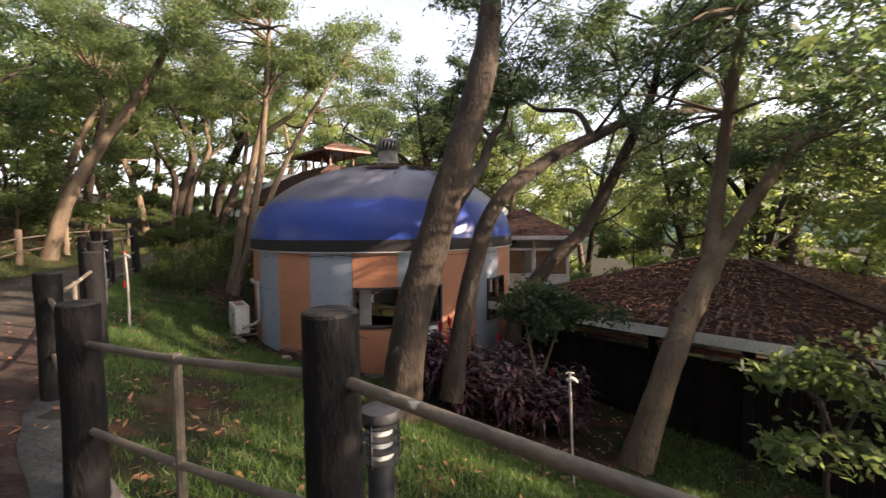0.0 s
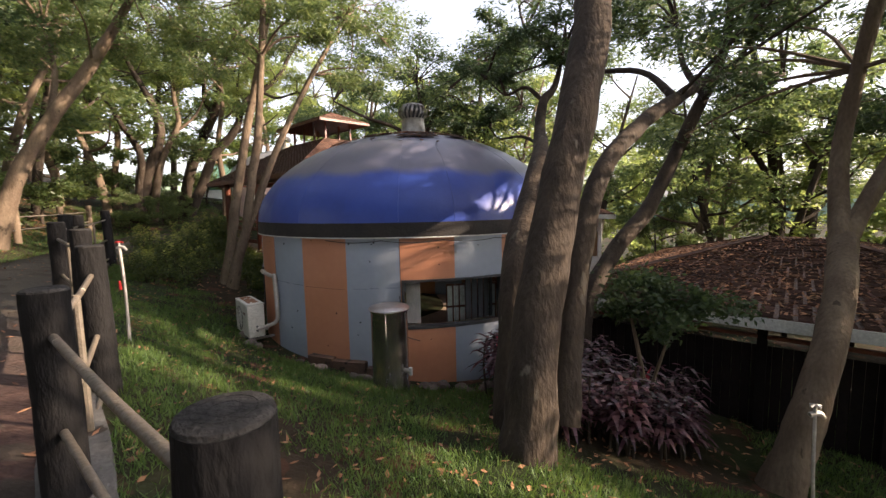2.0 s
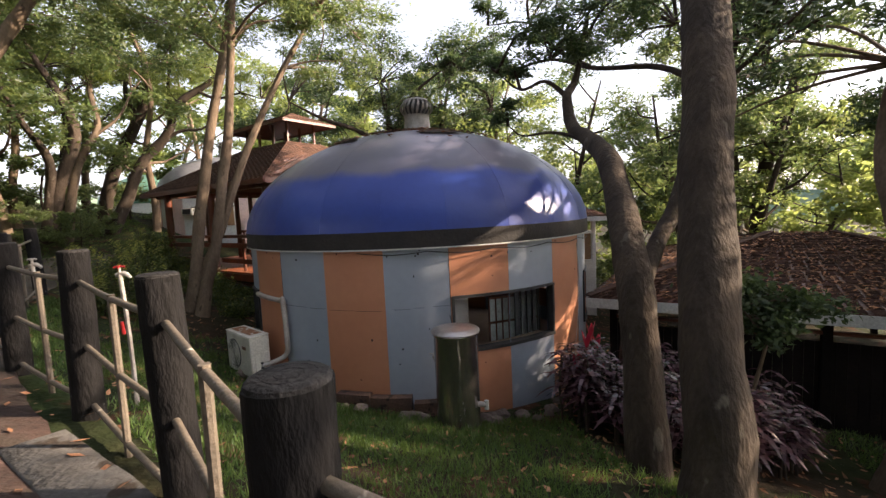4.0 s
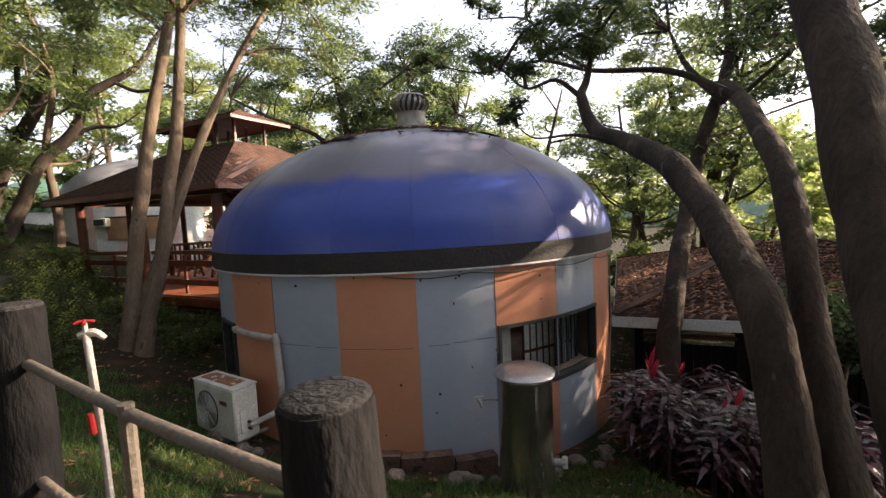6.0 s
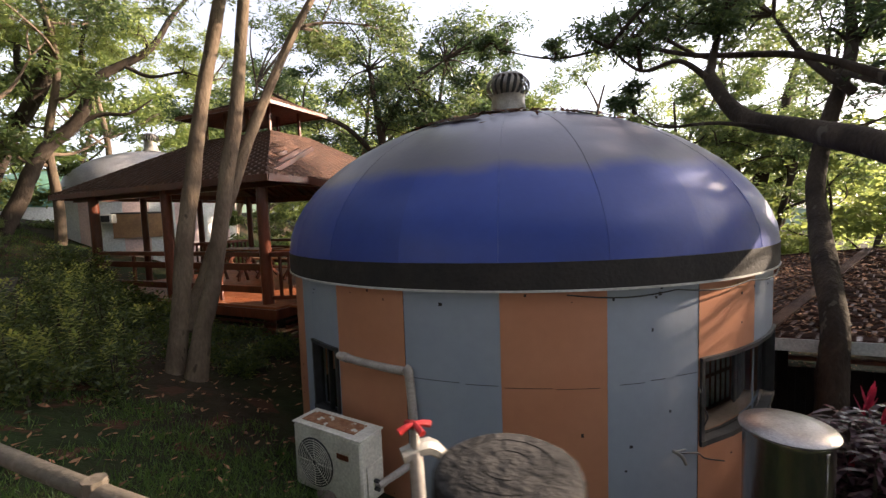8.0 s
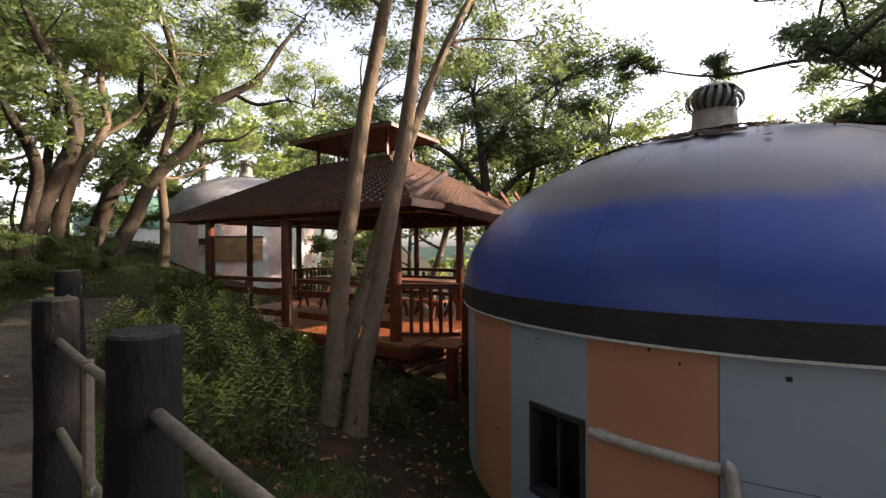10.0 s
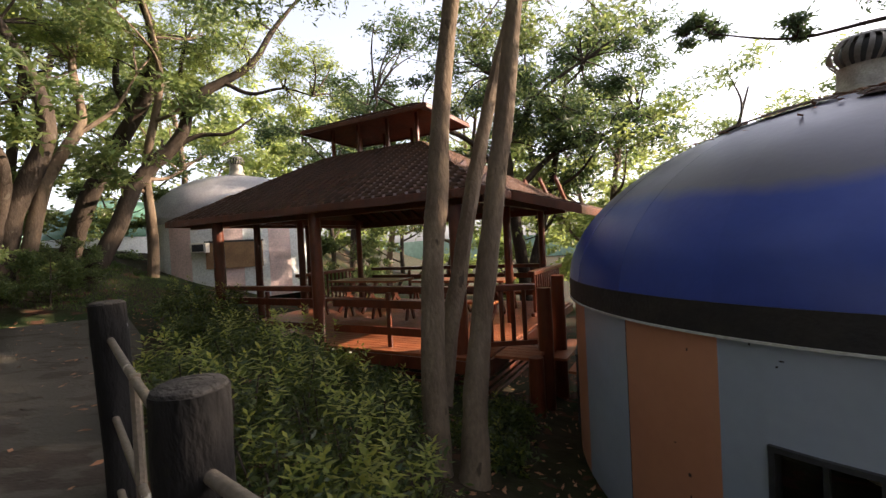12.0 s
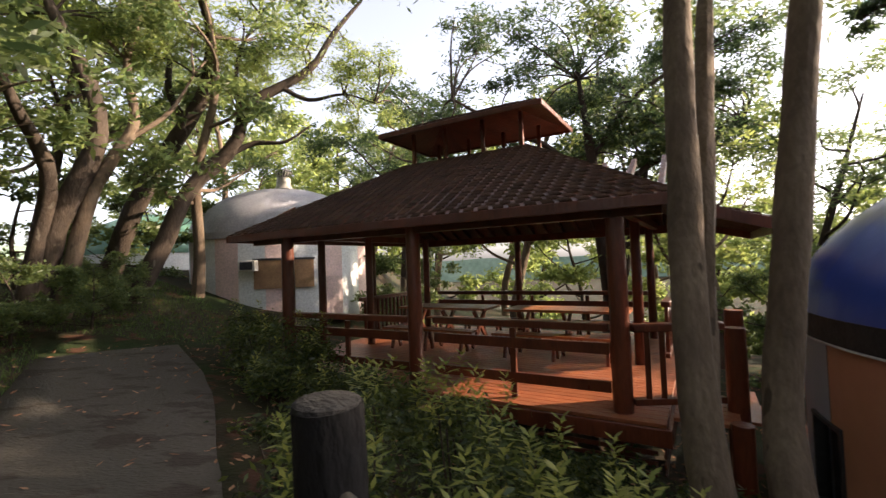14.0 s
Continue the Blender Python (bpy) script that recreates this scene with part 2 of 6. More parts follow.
def raw(name, verts, faces, material, parent=None, label="", kind="", smooth=False, category=""):
    """As part(), from arrays of places and of equal faces."""
    org = ORIGIN.get(parent, Vector((0, 0, 0)))
    verts = np.asarray(verts, dtype=np.float32) - np.array(org, dtype=np.float32)
    faces = np.asarray(faces, dtype=np.int32)
    me = bpy.data.meshes.new(name)
    me.vertices.add(len(verts))
    me.vertices.foreach_set("co", verts.ravel())
    me.loops.add(faces.size)
    me.loops.foreach_set("vertex_index", faces.ravel())
    me.polygons.add(len(faces))
    me.polygons.foreach_set("loop_start", np.arange(0, faces.size, faces.shape[1], dtype=np.int32))
    me.update(calc_edges=True)
    me.validate()
    if smooth:
        me.shade_smooth()
    ob = new(name, me)
    me.materials.append(material)
    if parent is not None:
        ob.parent = parent
        ORIGIN[ob] = org
    return tagged(ob, label, category, "", kind)


def add_box(bm, at, size, turn=0.0, bevel=0.0, tilt=(0, 0)):
    """A box by its centre and size, turned about z by degrees."""
    m = pose(*at, tilt[0], tilt[1], turn) @ Matrix.Diagonal((*size, 1))
    r = bmesh.ops.create_cube(bm, size=1.0, matrix=m)
    if bevel:
        es = list({e for v in r["verts"] for e in v.link_edges})
        bmesh.ops.bevel(bm, geom=es, offset=bevel, segments=1, affect="EDGES")
    return bm


def box(at, size, turn=0.0, bevel=0.006, tilt=(0, 0)):
    return add_box(bmesh.new(), at, size, turn, bevel, tilt)


def add_beam(bm, a, b, w, h, bevel=0.004):
    """A straight bar from a to b, w wide and h high."""
    a, b = Vector(a), Vector(b)
    d = b - a
    q = d.to_track_quat("X", "Z").to_matrix().to_4x4()
    m = Matrix.Translation((a + b) / 2) @ q @ Matrix.Diagonal((d.length, w, h, 1))
    r = bmesh.ops.create_cube(bm, size=1.0, matrix=m)
    if bevel:
        es = list({e for v in r["verts"] for e in v.link_edges})
        bmesh.ops.bevel(bm, geom=es, offset=bevel, segments=1, affect="EDGES")
    return bm


def smooth_line(points, radii, steps):
    """Points and radii along a smooth curve through the given ones."""
    p = [Vector(q) for q in points]
    p = [p[0] * 2 - p[1]] + p + [p[-1] * 2 - p[-2]]
    r = [radii[0]] + list(radii) + [radii[-1]]
    out = []
    for i in range(1, len(p) - 2):
        for k in range(steps):
            t = k / steps
            a, b, c, d = p[i - 1 : i + 3]
            out.append((0.5 * ((2 * b) + (c - a) * t + (2 * a - 5 * b + 4 * c - d) * t * t + (3 * b - a - 3 * c + d) * t**3), r[i] * (1 - t) + r[i + 1] * t))
    return out + [(p[-2], r[-2])]


def add_tube(bm, points, radii, sides=10, steps=4, rough=0.0, cap=True, seed=0):
    """A tapering round limb along a curve, its skin uneven by rough."""
    rnd = random.Random(seed)
    line = smooth_line(points, radii, steps)
    side, rings = Vector((1, 0.3, 0)).normalized(), []
    for i, (c, r) in enumerate(line):
        d = (line[min(i + 1, len(line) - 1)][0] - line[max(i - 1, 0)][0]).normalized()
        side = (side - d * side.dot(d))
        side = side.normalized() if side.length > 1e-3 else d.orthogonal().normalized()
        up = d.cross(side)
        ring = []
        for k in range(sides):
            a = 2 * math.pi * k / sides
            rr = r * (1 + rough * (noise.noise(c * 2.2 + Vector((math.cos(a), math.sin(a), seed))) + 0.4 * (rnd.random() - 0.5)))
            ring.append(bm.verts.new(c + (side * math.cos(a) + up * math.sin(a)) * rr))
        rings.append(ring)
    for a, b in zip(rings, rings[1:]):
        for k in range(sides):
            bm.faces.new((a[k], a[(k + 1) % sides], b[(k + 1) % sides], b[k]))
    if cap:
        bm.faces.new(rings[0][::-1])
        bm.faces.new(rings[-1])
    return bm


def tube(points, radii, sides=10, steps=4, rough=0.0, cap=True, seed=0):
    return add_tube(bmesh.new(), points, radii, sides, steps, rough, cap, seed)


def add_lathe(bm, at, profile, sides=32, close=True):
    """A turned body: rows of radius and height from the bottom to the top."""
    rings = []
    for r, z in profile:
        rings.append([bm.verts.new((at[0] + r * math.cos(2 * math.pi * k / sides), at[1] + r * math.sin(2 * math.pi * k / sides), at[2] + z)) for k in range(sides)])
    for a, b in zip(rings, rings[1:]):
        for k in range(sides):
            bm.faces.new((a[k], a[(k + 1) % sides], b[(k + 1) % sides], b[k]))
    if close:
        bm.faces.new(rings[0][::-1])
        bm.faces.new(rings[-1])
    return bm


def lathe(at, profile, sides=32, close=True):
    return add_lathe(bmesh.new(), at, profile, sides, close)


def leaves(rng, centres, radii, per, length, width, flat=0.6, droop=0.0):
    """Folded four-cornered leaves strewn round centres: places and faces. Each cluster is an uneven lump."""
    n = len(centres) * per
    c = np.repeat(np.asarray(centres, float), per, 0)
    r = np.repeat(np.asarray(radii, float), per)[:, None]
    p = rng.normal(0, 0.5, (n, 3)) * r * np.array([1, 1, flat]) + c
    d = rng.normal(0, 1, (n, 3))
    d[:, 2] = d[:, 2] * 0.6 - droop
    d /= np.linalg.norm(d, axis=1)[:, None]
    s = np.cross(d, rng.normal(0, 1, (n, 3)))
    s /= np.linalg.norm(s, axis=1)[:, None] + 1e-9
    k = rng.uniform(0.6, 1.3, (n, 1))
    up = np.cross(s, d)
    a = p
    b = p + d * length * k * 0.45 + s * width * k * 0.5
    t = p + d * length * k - up * width * 0.3
    e = p + d * length * k * 0.45 - s * width * k * 0.5
    v = np.stack([a, b, t, e], 1).reshape(-1, 3)
    return v, np.arange(4 * n).reshape(-1, 4)
# ---- the lie of the land ----

FENCE = [(5.1, -10.05), (3.34, -9.27), (1.71, -8.82), (0.15, -7.91), (-0.82, -6.84), (-2.03, -5.87), (-3.36, -5.03), (-4.5, -3.98), (-5.57, -2.89), (-6.69, -1.31)]
EDGE = np.array([(30.0, -22.0), (9.0, -12.5)] + FENCE + [(-7.6, 0.6), (-8.9, 3.4), (-10.6, 6.4), (-13.5, 9.5), (-30.0, 22.0)])
DRUM = np.array((-0.03, -0.21))
PATH_LINE = [(14.0, -15.8), (9.5, -13.6), (6.2, -12.2), (3.9, -10.85), (2.1, -10.0), (0.3, -9.15), (-1.25, -7.9), (-2.8, -6.85), (-4.2, -5.65), (-5.5, -4.35), (-6.75, -3.0), (-7.85, -1.3), (-8.75, 0.4), (-9.9, 2.9), (-11.6, 5.6)]


def from_edge(x, y):
    """Signed distance from the fence line, above 0 on the house's side."""
    p = np.stack([np.asarray(x, float), np.asarray(y, float)], -1)
    best = np.full(p.shape[:-1], 1e9)
    sign = np.ones(p.shape[:-1])
    for a, b in zip(EDGE, EDGE[1:]):
        d = b - a
        t = np.clip(((p - a) @ d) / (d @ d), 0, 1)
        off = p - (a + t[..., None] * d)
        dist = np.hypot(off[..., 0], off[..., 1])
        side = np.where(d[0] * (p[..., 1] - a[1]) - d[1] * (p[..., 0] - a[0]) < 0, 1, -1)
        nearer = dist < best
        best, sign = np.where(nearer, dist, best), np.where(nearer, side, sign)
    return best * sign


def walk_z(x):
    return 1.02 + 0.03 * (4 - np.clip(x, -16, 12))


def ground_z(x, y):
    x, y = np.asarray(x, float), np.asarray(y, float)
    d = from_edge(x, y)
    dd = np.clip(np.hypot(x - DRUM[0], y - DRUM[1]) - 3.3, 0, None)
    yard = -0.1 - 0.12 * np.clip(x - 0.5, 0, 9) + 0.1 * np.clip(0.5 - x, 0, 6)
    far = np.clip((np.hypot(x, y) - 12) / 30, 0, 1)
    yard = yard - far * 3.0 * np.clip((x + 4) / 12, -0.5, 1)
    s = np.clip(d / 5.5, 0, 1)
    w = np.maximum(np.where(d > 0, d / (d + dd + 0.01), 0), s * s * (3 - 2 * s))
    w = w * np.clip(d / 0.6, 0, 1)
    z = walk_z(x) * (1 - w) + yard * w
    z = z + 0.27 * np.clip(-d - 2.7, 0, 12) * np.clip((4 - x) / 6, 0, 1)
    z = z + 0.2 * np.clip((x + 11.5) * -0.5 + (y - 6.2) * 0.85, 0, 9) * np.clip((-7 - x) / 3, 0, 1)
    z = np.where(d > 0, z - 0.05 * np.clip(d / 0.2, 0, 1), z)
    return z + 0.04 * np.sin(x * 1.7 + y) * np.sin(y * 1.3) * np.clip((np.abs(d + 0.9) - 1.1), 0, 1)


def gz(x, y):
    return float(ground_z(x, y))


def build_ground():
    near = np.arange(-16, 14.01, 0.25)
    xs = np.concatenate([[-400, -200, -110, -70, -50, -40, -32, -26, -22, -19], near, [16, 19, 23, 28, 34, 42, 55, 75, 120, 200, 400]])
    ys = np.concatenate([[-400, -200, -110, -70, -50, -40, -32, -26, -22, -19, -17, -15], np.arange(-14, 16.01, 0.25), [18, 21, 25, 30, 36, 45, 60, 80, 120, 200, 400]])
    X, Y = np.meshgrid(xs, ys)
    Z = ground_z(X, Y)
    v = np.stack([X, Y, Z], -1).reshape(-1, 3)
    nx, ny = len(xs), len(ys)
    i = np.arange(nx * ny).reshape(ny, nx)
    f = np.stack([i[:-1, :-1], i[:-1, 1:], i[1:, 1:], i[1:, :-1]], -1).reshape(-1, 4)
    raw("ground", v, f, M_GROUND, label="sloping ground with patchy grass, bare soil and dry leaves", kind="structure", smooth=True, category="ground")


build_ground()


def build_path():
    line = [p for p, _ in smooth_line([(*q, 0) for q in PATH_LINE], [1] * len(PATH_LINE), 6)]
    v, f = [], []
    for i, c in enumerate(line):
        d = (line[min(i + 1, len(line) - 1)] - line[max(i - 1, 0)]).normalized()
        n = Vector((d.y, -d.x, 0))
        for k, (o, h) in enumerate(((-1.02, -0.1), (-1.0, 0.035), (-0.5, 0.045), (0, 0.05), (0.5, 0.045), (1.0, 0.035), (1.02, -0.1))):
            w = 1 + 0.03 * noise.noise(Vector((i * 0.7, k, 3)))
            q = c + n * o * w
            v.append((q.x, q.y, walk_z(q.x) + h))
    for i in range(len(line) - 1):
        for k in range(6):
            a = i * 7 + k
            f.append((a, a + 1, a + 8, a + 7))
    raw("path", v, f, M_PATH, label="worn reddish-brown and grey footpath with dirt and fallen leaves", kind="structure", smooth=True, category="path")
    v, f = [], []
    line = [q for q in line if q.x > -2.6]
    for i, c in enumerate(line):
        d = (line[min(i + 1, len(line) - 1)] - line[max(i - 1, 0)]).normalized()
        n = Vector((d.y, -d.x, 0))
        if float(from_edge(*(c + n).xy)) < float(from_edge(*(c - n).xy)):
            n = -n
        for k, (o, h) in enumerate(((0.74, 0.02), (0.76, 0.052), (1.06, 0.045), (1.08, -0.1))):
            q = c + n * (o + (0.07 * noise.noise(Vector((i * 0.9, 0, 7))) if k < 2 else 0.04 * noise.noise(Vector((i * 1.3, 5, 7)))))
            v.append((q.x, q.y, walk_z(q.x) + h))
    for i in range(len(line) - 1):
        for k in range(3):
            a = i * 4 + k
            f.append((a, a + 1, a + 5, a + 4))
    raw("path_edging", v, f, M_EDGING, label="worn grey concrete edging strip beside the fence", kind="structure", smooth=True, category="path edging")


build_path()

# ---- the round house with the blue dome ----

CX, CY, R, BAND0, BAND1 = -0.03, -0.21, 3.07, 2.04, 2.26
STEP = 15.65
START = -174.1


def polar(a, r, z, c=(CX, CY)):
    a = radians(a)
    return Vector((c[0] + r * math.cos(a), c[1] + r * math.sin(a), z))


def curved_slab(bm, a0, a1, z0, z1, r0, r1, c=(CX, CY), cuts=4):
    """A piece of a round wall."""
    rows = []
    for i in range(cuts + 1):
        a = a0 + (a1 - a0) * i / cuts
        rows.append([bm.verts.new(polar(a, r, z, c)) for r, z in ((r0, z0), (r1, z0), (r1, z1), (r0, z1))])
    for p, q in zip(rows, rows[1:]):
        for k in range(4):
            bm.faces.new((p[k], p[(k + 1) % 4], q[(k + 1) % 4], q[k]))
    bm.faces.new(rows[0][::-1])
    bm.faces.new(rows[-1])
    return bm


def dome_profile(t, rise=1.72, r=3.12):
    """Radius and height over the band, t from 0 to 1."""
    s = math.sin(t * math.pi / 2)
    return r * math.sqrt(max(1 - s**1.8, 0)), rise * s


def dome_shell(bm, a0, a1, t0, t1, z, c=(CX, CY), thick=0.03, cuts=3, ups=6, lift=0.0, rise=1.72, r=3.12):
    grids = []
    for off in (lift, lift - thick):
        g = []
        for j in range(ups + 1):
            rr, h = dome_profile(t0 + (t1 - t0) * j / ups, rise, r)
            g.append([bm.verts.new(polar(a0 + (a1 - a0) * i / cuts, max(rr + off, 0.02), z + h + off * 0.6, c)) for i in range(cuts + 1)])
        grids.append(g)
    for s, g in enumerate(grids):
        for j in range(ups):
            for i in range(cuts):
                bm.faces.new((g[j][i], g[j][i + 1], g[j + 1][i + 1], g[j + 1][i]))
    o, n = grids
    for j in range(ups):
        for i in (0, cuts):
            bm.faces.new((o[j][i], o[j + 1][i], n[j + 1][i], n[j][i]))
    for i in range(cuts):
        for j in (0, ups):
            bm.faces.new((o[j][i], o[j][i + 1], n[j][i + 1], n[j][i]))
    return bm


WIN_A = (-79.9, -48.9, 0.66, 1.37)
WIN_B = (-153.2, -143.2, 0.66, 1.37)
WIN_C = (-26.5, -12.0, 0.55, 1.38)
WIN_D = (147.5, 158.0, 0.5, 1.3)
WIN_E = (22.0, 62.0, 0.2, 1.6)


def window_frame(house, a0, a1, z0, z1, mat, bars, label):
    w = part("window", curved_slab(bmesh.new(), a0 + 0.3, a1 - 0.3, z0 + 0.02, z1 - 0.02, R - 0.055, R - 0.05), M_GLASS, house, label)
    w.visible_shadow = False
    bm = bmesh.new()
    t = math.degrees(0.035 / R)
    curved_slab(bm, a0, a1, z0 - 0.03, z0 + 0.015, R - 0.09, R + 0.03)
    curved_slab(bm, a0, a1, z1 - 0.015, z1 + 0.02, R - 0.09, R + 0.03)
    curved_slab(bm, a0, a0 + t, z0 + 0.016, z1 - 0.016, R - 0.085, R + 0.025, cuts=1)
    curved_slab(bm, a1 - t, a1, z0 + 0.016, z1 - 0.016, R - 0.085, R + 0.025, cuts=1)
    part("frame", bm, mat, w, "dark aluminium window frame")
    for i in range(1, bars + 1):
        a = a0 + (a1 - a0) * i / (bars + 1)
        part("bar", curved_slab(bmesh.new(), a - t * 0.4, a + t * 0.4, z0 + 0.017, z1 - 0.017, R - 0.08, R - 0.03, cuts=1), mat, w)
    return w


def build_house():
    house = thing("round_house", (CX, CY, 0), "round house with pale blue and orange striped walls, blue dome roof", "house")
    base = -0.9
    holes = [WIN_A, WIN_B, WIN_C, WIN_D, WIN_E]
    for k in range(23):
        a0, a1 = START + STEP * k, START + STEP * (k + 1)
        orange = (k % 2 == 0) != (k >= 12)
        mat = M_ORANGE if orange else M_WHITE
        bm = bmesh.new()
        cuts = sorted({a0, a1, *[h[i] + o for h in holes for i in (0, 1) for o in (0, -360) if a0 < h[i] + o < a1], *[h[i] + 360 for h in holes for i in (0, 1) if a0 < h[i] + 360 < a1]})
        for b0, b1 in zip(cuts, cuts[1:]):
            mid = (b0 + b1) / 2
            hit = [h for h in holes if any(h[0] + o < mid < h[1] + o for o in (0, 360, -360))]
            n = max(1, round((b1 - b0) / 4))
            if hit:
                curved_slab(bm, b0, b1, base, hit[0][2], R - 0.12, R, cuts=n)
                part("panel_over_window", curved_slab(bmesh.new(), b0, b1, hit[0][3], BAND0 - 0.002, R - 0.12, R, cuts=n), mat, house)
            else:
                curved_slab(bm, b0, b1, base, BAND0 - 0.002, R - 0.12, R, cuts=n)
        bmesh.ops.remove_doubles(bm, verts=bm.verts, dist=0.0005)
        part("wall_panel", bm, mat, house, "orange painted wall panel with small chips and cracks" if orange else "pale blue painted wall panel with small chips and cracks")
        part("seam", curved_slab(bmesh.new(), a0 - 0.05, a0 + 0.05, base, BAND0 - 0.01, R - 0.01, R + 0.002, cuts=1), M_BAND if k % 3 == 0 else mat, house)
    for k, (a0, a1, z) in enumerate(((-127, -118, 1.262), (-117, -112, 1.255), (-111, -104, 1.243), (-103.5, -97, 1.236), (-94, -90, 1.25), (-89, -86.5, 1.262), (-84.5, -80.5, 1.27), (-121, -120.4, 1.9), (-115.5, -115.1, 0.8), (-92.5, -92, 0.72), (-118.9, -118.5, 0.5), (-72, -71.7, 0.45))):
        h = 0.004 if a1 - a0 > 2 else 0.05 - 0.003 * k
        part("crack", curved_slab(bmesh.new(), a0, a1, z, z + h, R - 0.01, R + 0.0015, cuts=3), M_BAND, house, "dark crack in the painted wall")
    rnd = random.Random(2)
    for k in range(46):
        a, z = rnd.uniform(-168, -10), rnd.uniform(0.1, 1.98) if k % 2 else rnd.uniform(1.85, 2.0)
        w, h = rnd.uniform(0.15, 0.5), rnd.uniform(0.008, 0.03)
        if any(h0[0] - 1 < a < h0[1] + 1 and h0[2] - 0.05 < z < h0[3] + 0.05 for h0 in holes):
            continue
        part("paint_chip", curved_slab(bmesh.new(), a, a + w, z, z + h, R - 0.01, R + 0.001, cuts=1), M_BAND, house)
    part("band", curved_slab(bmesh.new(), 0, 359.99, BAND0 + 0.004, BAND1, R - 0.1, R + 0.055, cuts=96), M_BAND, house, "dark weathered band under the dome")
    part("wire", curved_slab(bmesh.new(), 0, 359.99, BAND0 - 0.014, BAND0 + 0.002, R + 0.002, R + 0.062, cuts=96), M_GREYWHITE, house, "thin pale edge under the band")
    for k in range(23):
        a0, a1 = START + STEP * k, START + STEP * (k + 1)
        part("roof_panel", dome_shell(bmesh.new(), a0 + 0.01, a1 - 0.01, 0, 0.955, BAND1, lift=0.0025 * (k % 2), cuts=5, ups=14), M_BLUE, house, "blue dome panel, dusty grey and faded towards the top")
    part("cap", dome_shell(bmesh.new(), 0, 359.9, 0.94, 0.99, BAND1, cuts=36, ups=2, lift=0.025), M_DOME_TOP, house, "dome cap with debris")
    for k in range(26):
        a, s = rnd.uniform(0, 360), rnd.uniform(0.8, 0.985)
        rc = 3.12 * math.sqrt(1 - s**1.8)
        m = polar(a, rc, 0)
        w, l = rnd.uniform(0.07, 0.2), rnd.uniform(0.12, 0.45)
        bm = bmesh.new()
        ring = []
        for j in range(14):
            b = 2 * math.pi * j / 14
            q = 1 + 0.8 * noise.noise(Vector((math.cos(b) * 1.5, math.sin(b) * 1.5, k)))
            ring.append((m.x + q * (l * math.cos(b) * -math.sin(radians(a)) + w * math.sin(b) * math.cos(radians(a))), m.y + q * (l * math.cos(b) * math.cos(radians(a)) + w * math.sin(b) * math.sin(radians(a)))))
        def on_dome(x, y):
            r0 = min(math.hypot(x - CX, y - CY), 3.0)
            return BAND1 + 0.03 + 1.72 * (1 - (r0 / 3.12) ** 2) ** (1 / 1.8)
        c = bm.verts.new((m.x, m.y, on_dome(m.x, m.y) + 0.012))
        o = [bm.verts.new((x, y, on_dome(x, y))) for x, y in ring]
        for p, q in zip(o, o[1:] + o[:1]):
            bm.faces.new((c, p, q))
        part("debris_patch", bm, M_DEBRIS, house, "brown patch of leaf debris on the dome", smooth=False)
    window_frame(house, *WIN_A, M_DARK, 0, "wide sliding window with dark frame and a curtain behind")
    window_frame(house, *WIN_B, M_DARK, 1, "small dark sliding window")
    window_frame(house, *WIN_C, M_DARK, 1, "dark framed window in the side of the house")
    window_frame(house, *WIN_D, M_DARK, 1, "small dark rounded window")
    door = part("inner_door", curved_slab(bmesh.new(), WIN_E[0] + 0.5, WIN_E[1] - 0.5, 0.2, 0.62, R - 0.09, R - 0.05), M_RED_WOOD, house, "reddish wooden door panel across the room")
    for i in range(11):
        a = WIN_E[0] + 0.5 + i * 3.9
        part("bar", curved_slab(bmesh.new(), a - 0.3, a + 0.3, 0.621, 1.6, R - 0.09, R - 0.06, cuts=1), M_RED_WOOD, door)
    for z in (1.0, 1.3, 1.58):
        part("bar", curved_slab(bmesh.new(), WIN_E[0] + 0.8, WIN_E[1] - 0.8, z, z + 0.03, R - 0.095, R - 0.091), M_RED_WOOD, door)
    part("sill", curved_slab(bmesh.new(), WIN_A[0], WIN_A[1], 0.6, 0.629, R - 0.3, R - 0.121, cuts=8), M_INSIDE, house, "wide brown inner sill")
    part("curtain", curved_slab(bmesh.new(), -79, -74.5, 0.66, 1.36, R - 0.24, R - 0.22, cuts=6), M_CURTAIN, house, "grey curtain behind the window")
    for k in range(9):
        a = -59.5 + 1.15 * k
        part("curtain", curved_slab(bmesh.new(), a, a + 1.0, 0.66, 1.36, R - 0.25 - 0.025 * (k % 2), R - 0.23 - 0.025 * (k % 2), cuts=2), M_DARK_CURTAIN, house, "dark grey curtain fold behind the window")
    p0, p1 = Vector((1.06, -2.42, 0)), Vector((1.86, -2.12, 0))
    up = Vector((0, 0, 1))
    screen = part("inner_screen", add_beam(bmesh.new(), p0 + up * 0.8, p1 + up * 0.8, 0.012, 0.72), M_PALE, house, "white panes behind brown wooden bars inside the room")
    for z in (0.44, 0.8, 1.17):
        part("crossbar", add_beam(bmesh.new(), p0 + up * z, p1 + up * z, 0.045, 0.035), M_RED_WOOD, screen)
    for k in range(9):
        q = p0.lerp(p1, k / 8)
        part("bar", box((q.x, q.y, 0.8), (0.022, 0.04, 0.76), 20), M_RED_WOOD, screen)
    part("floor_slab", lathe((CX, CY, -0.2), [(R - 0.13, 0), (R - 0.13, 0.1)], 48), M_INSIDE, house)
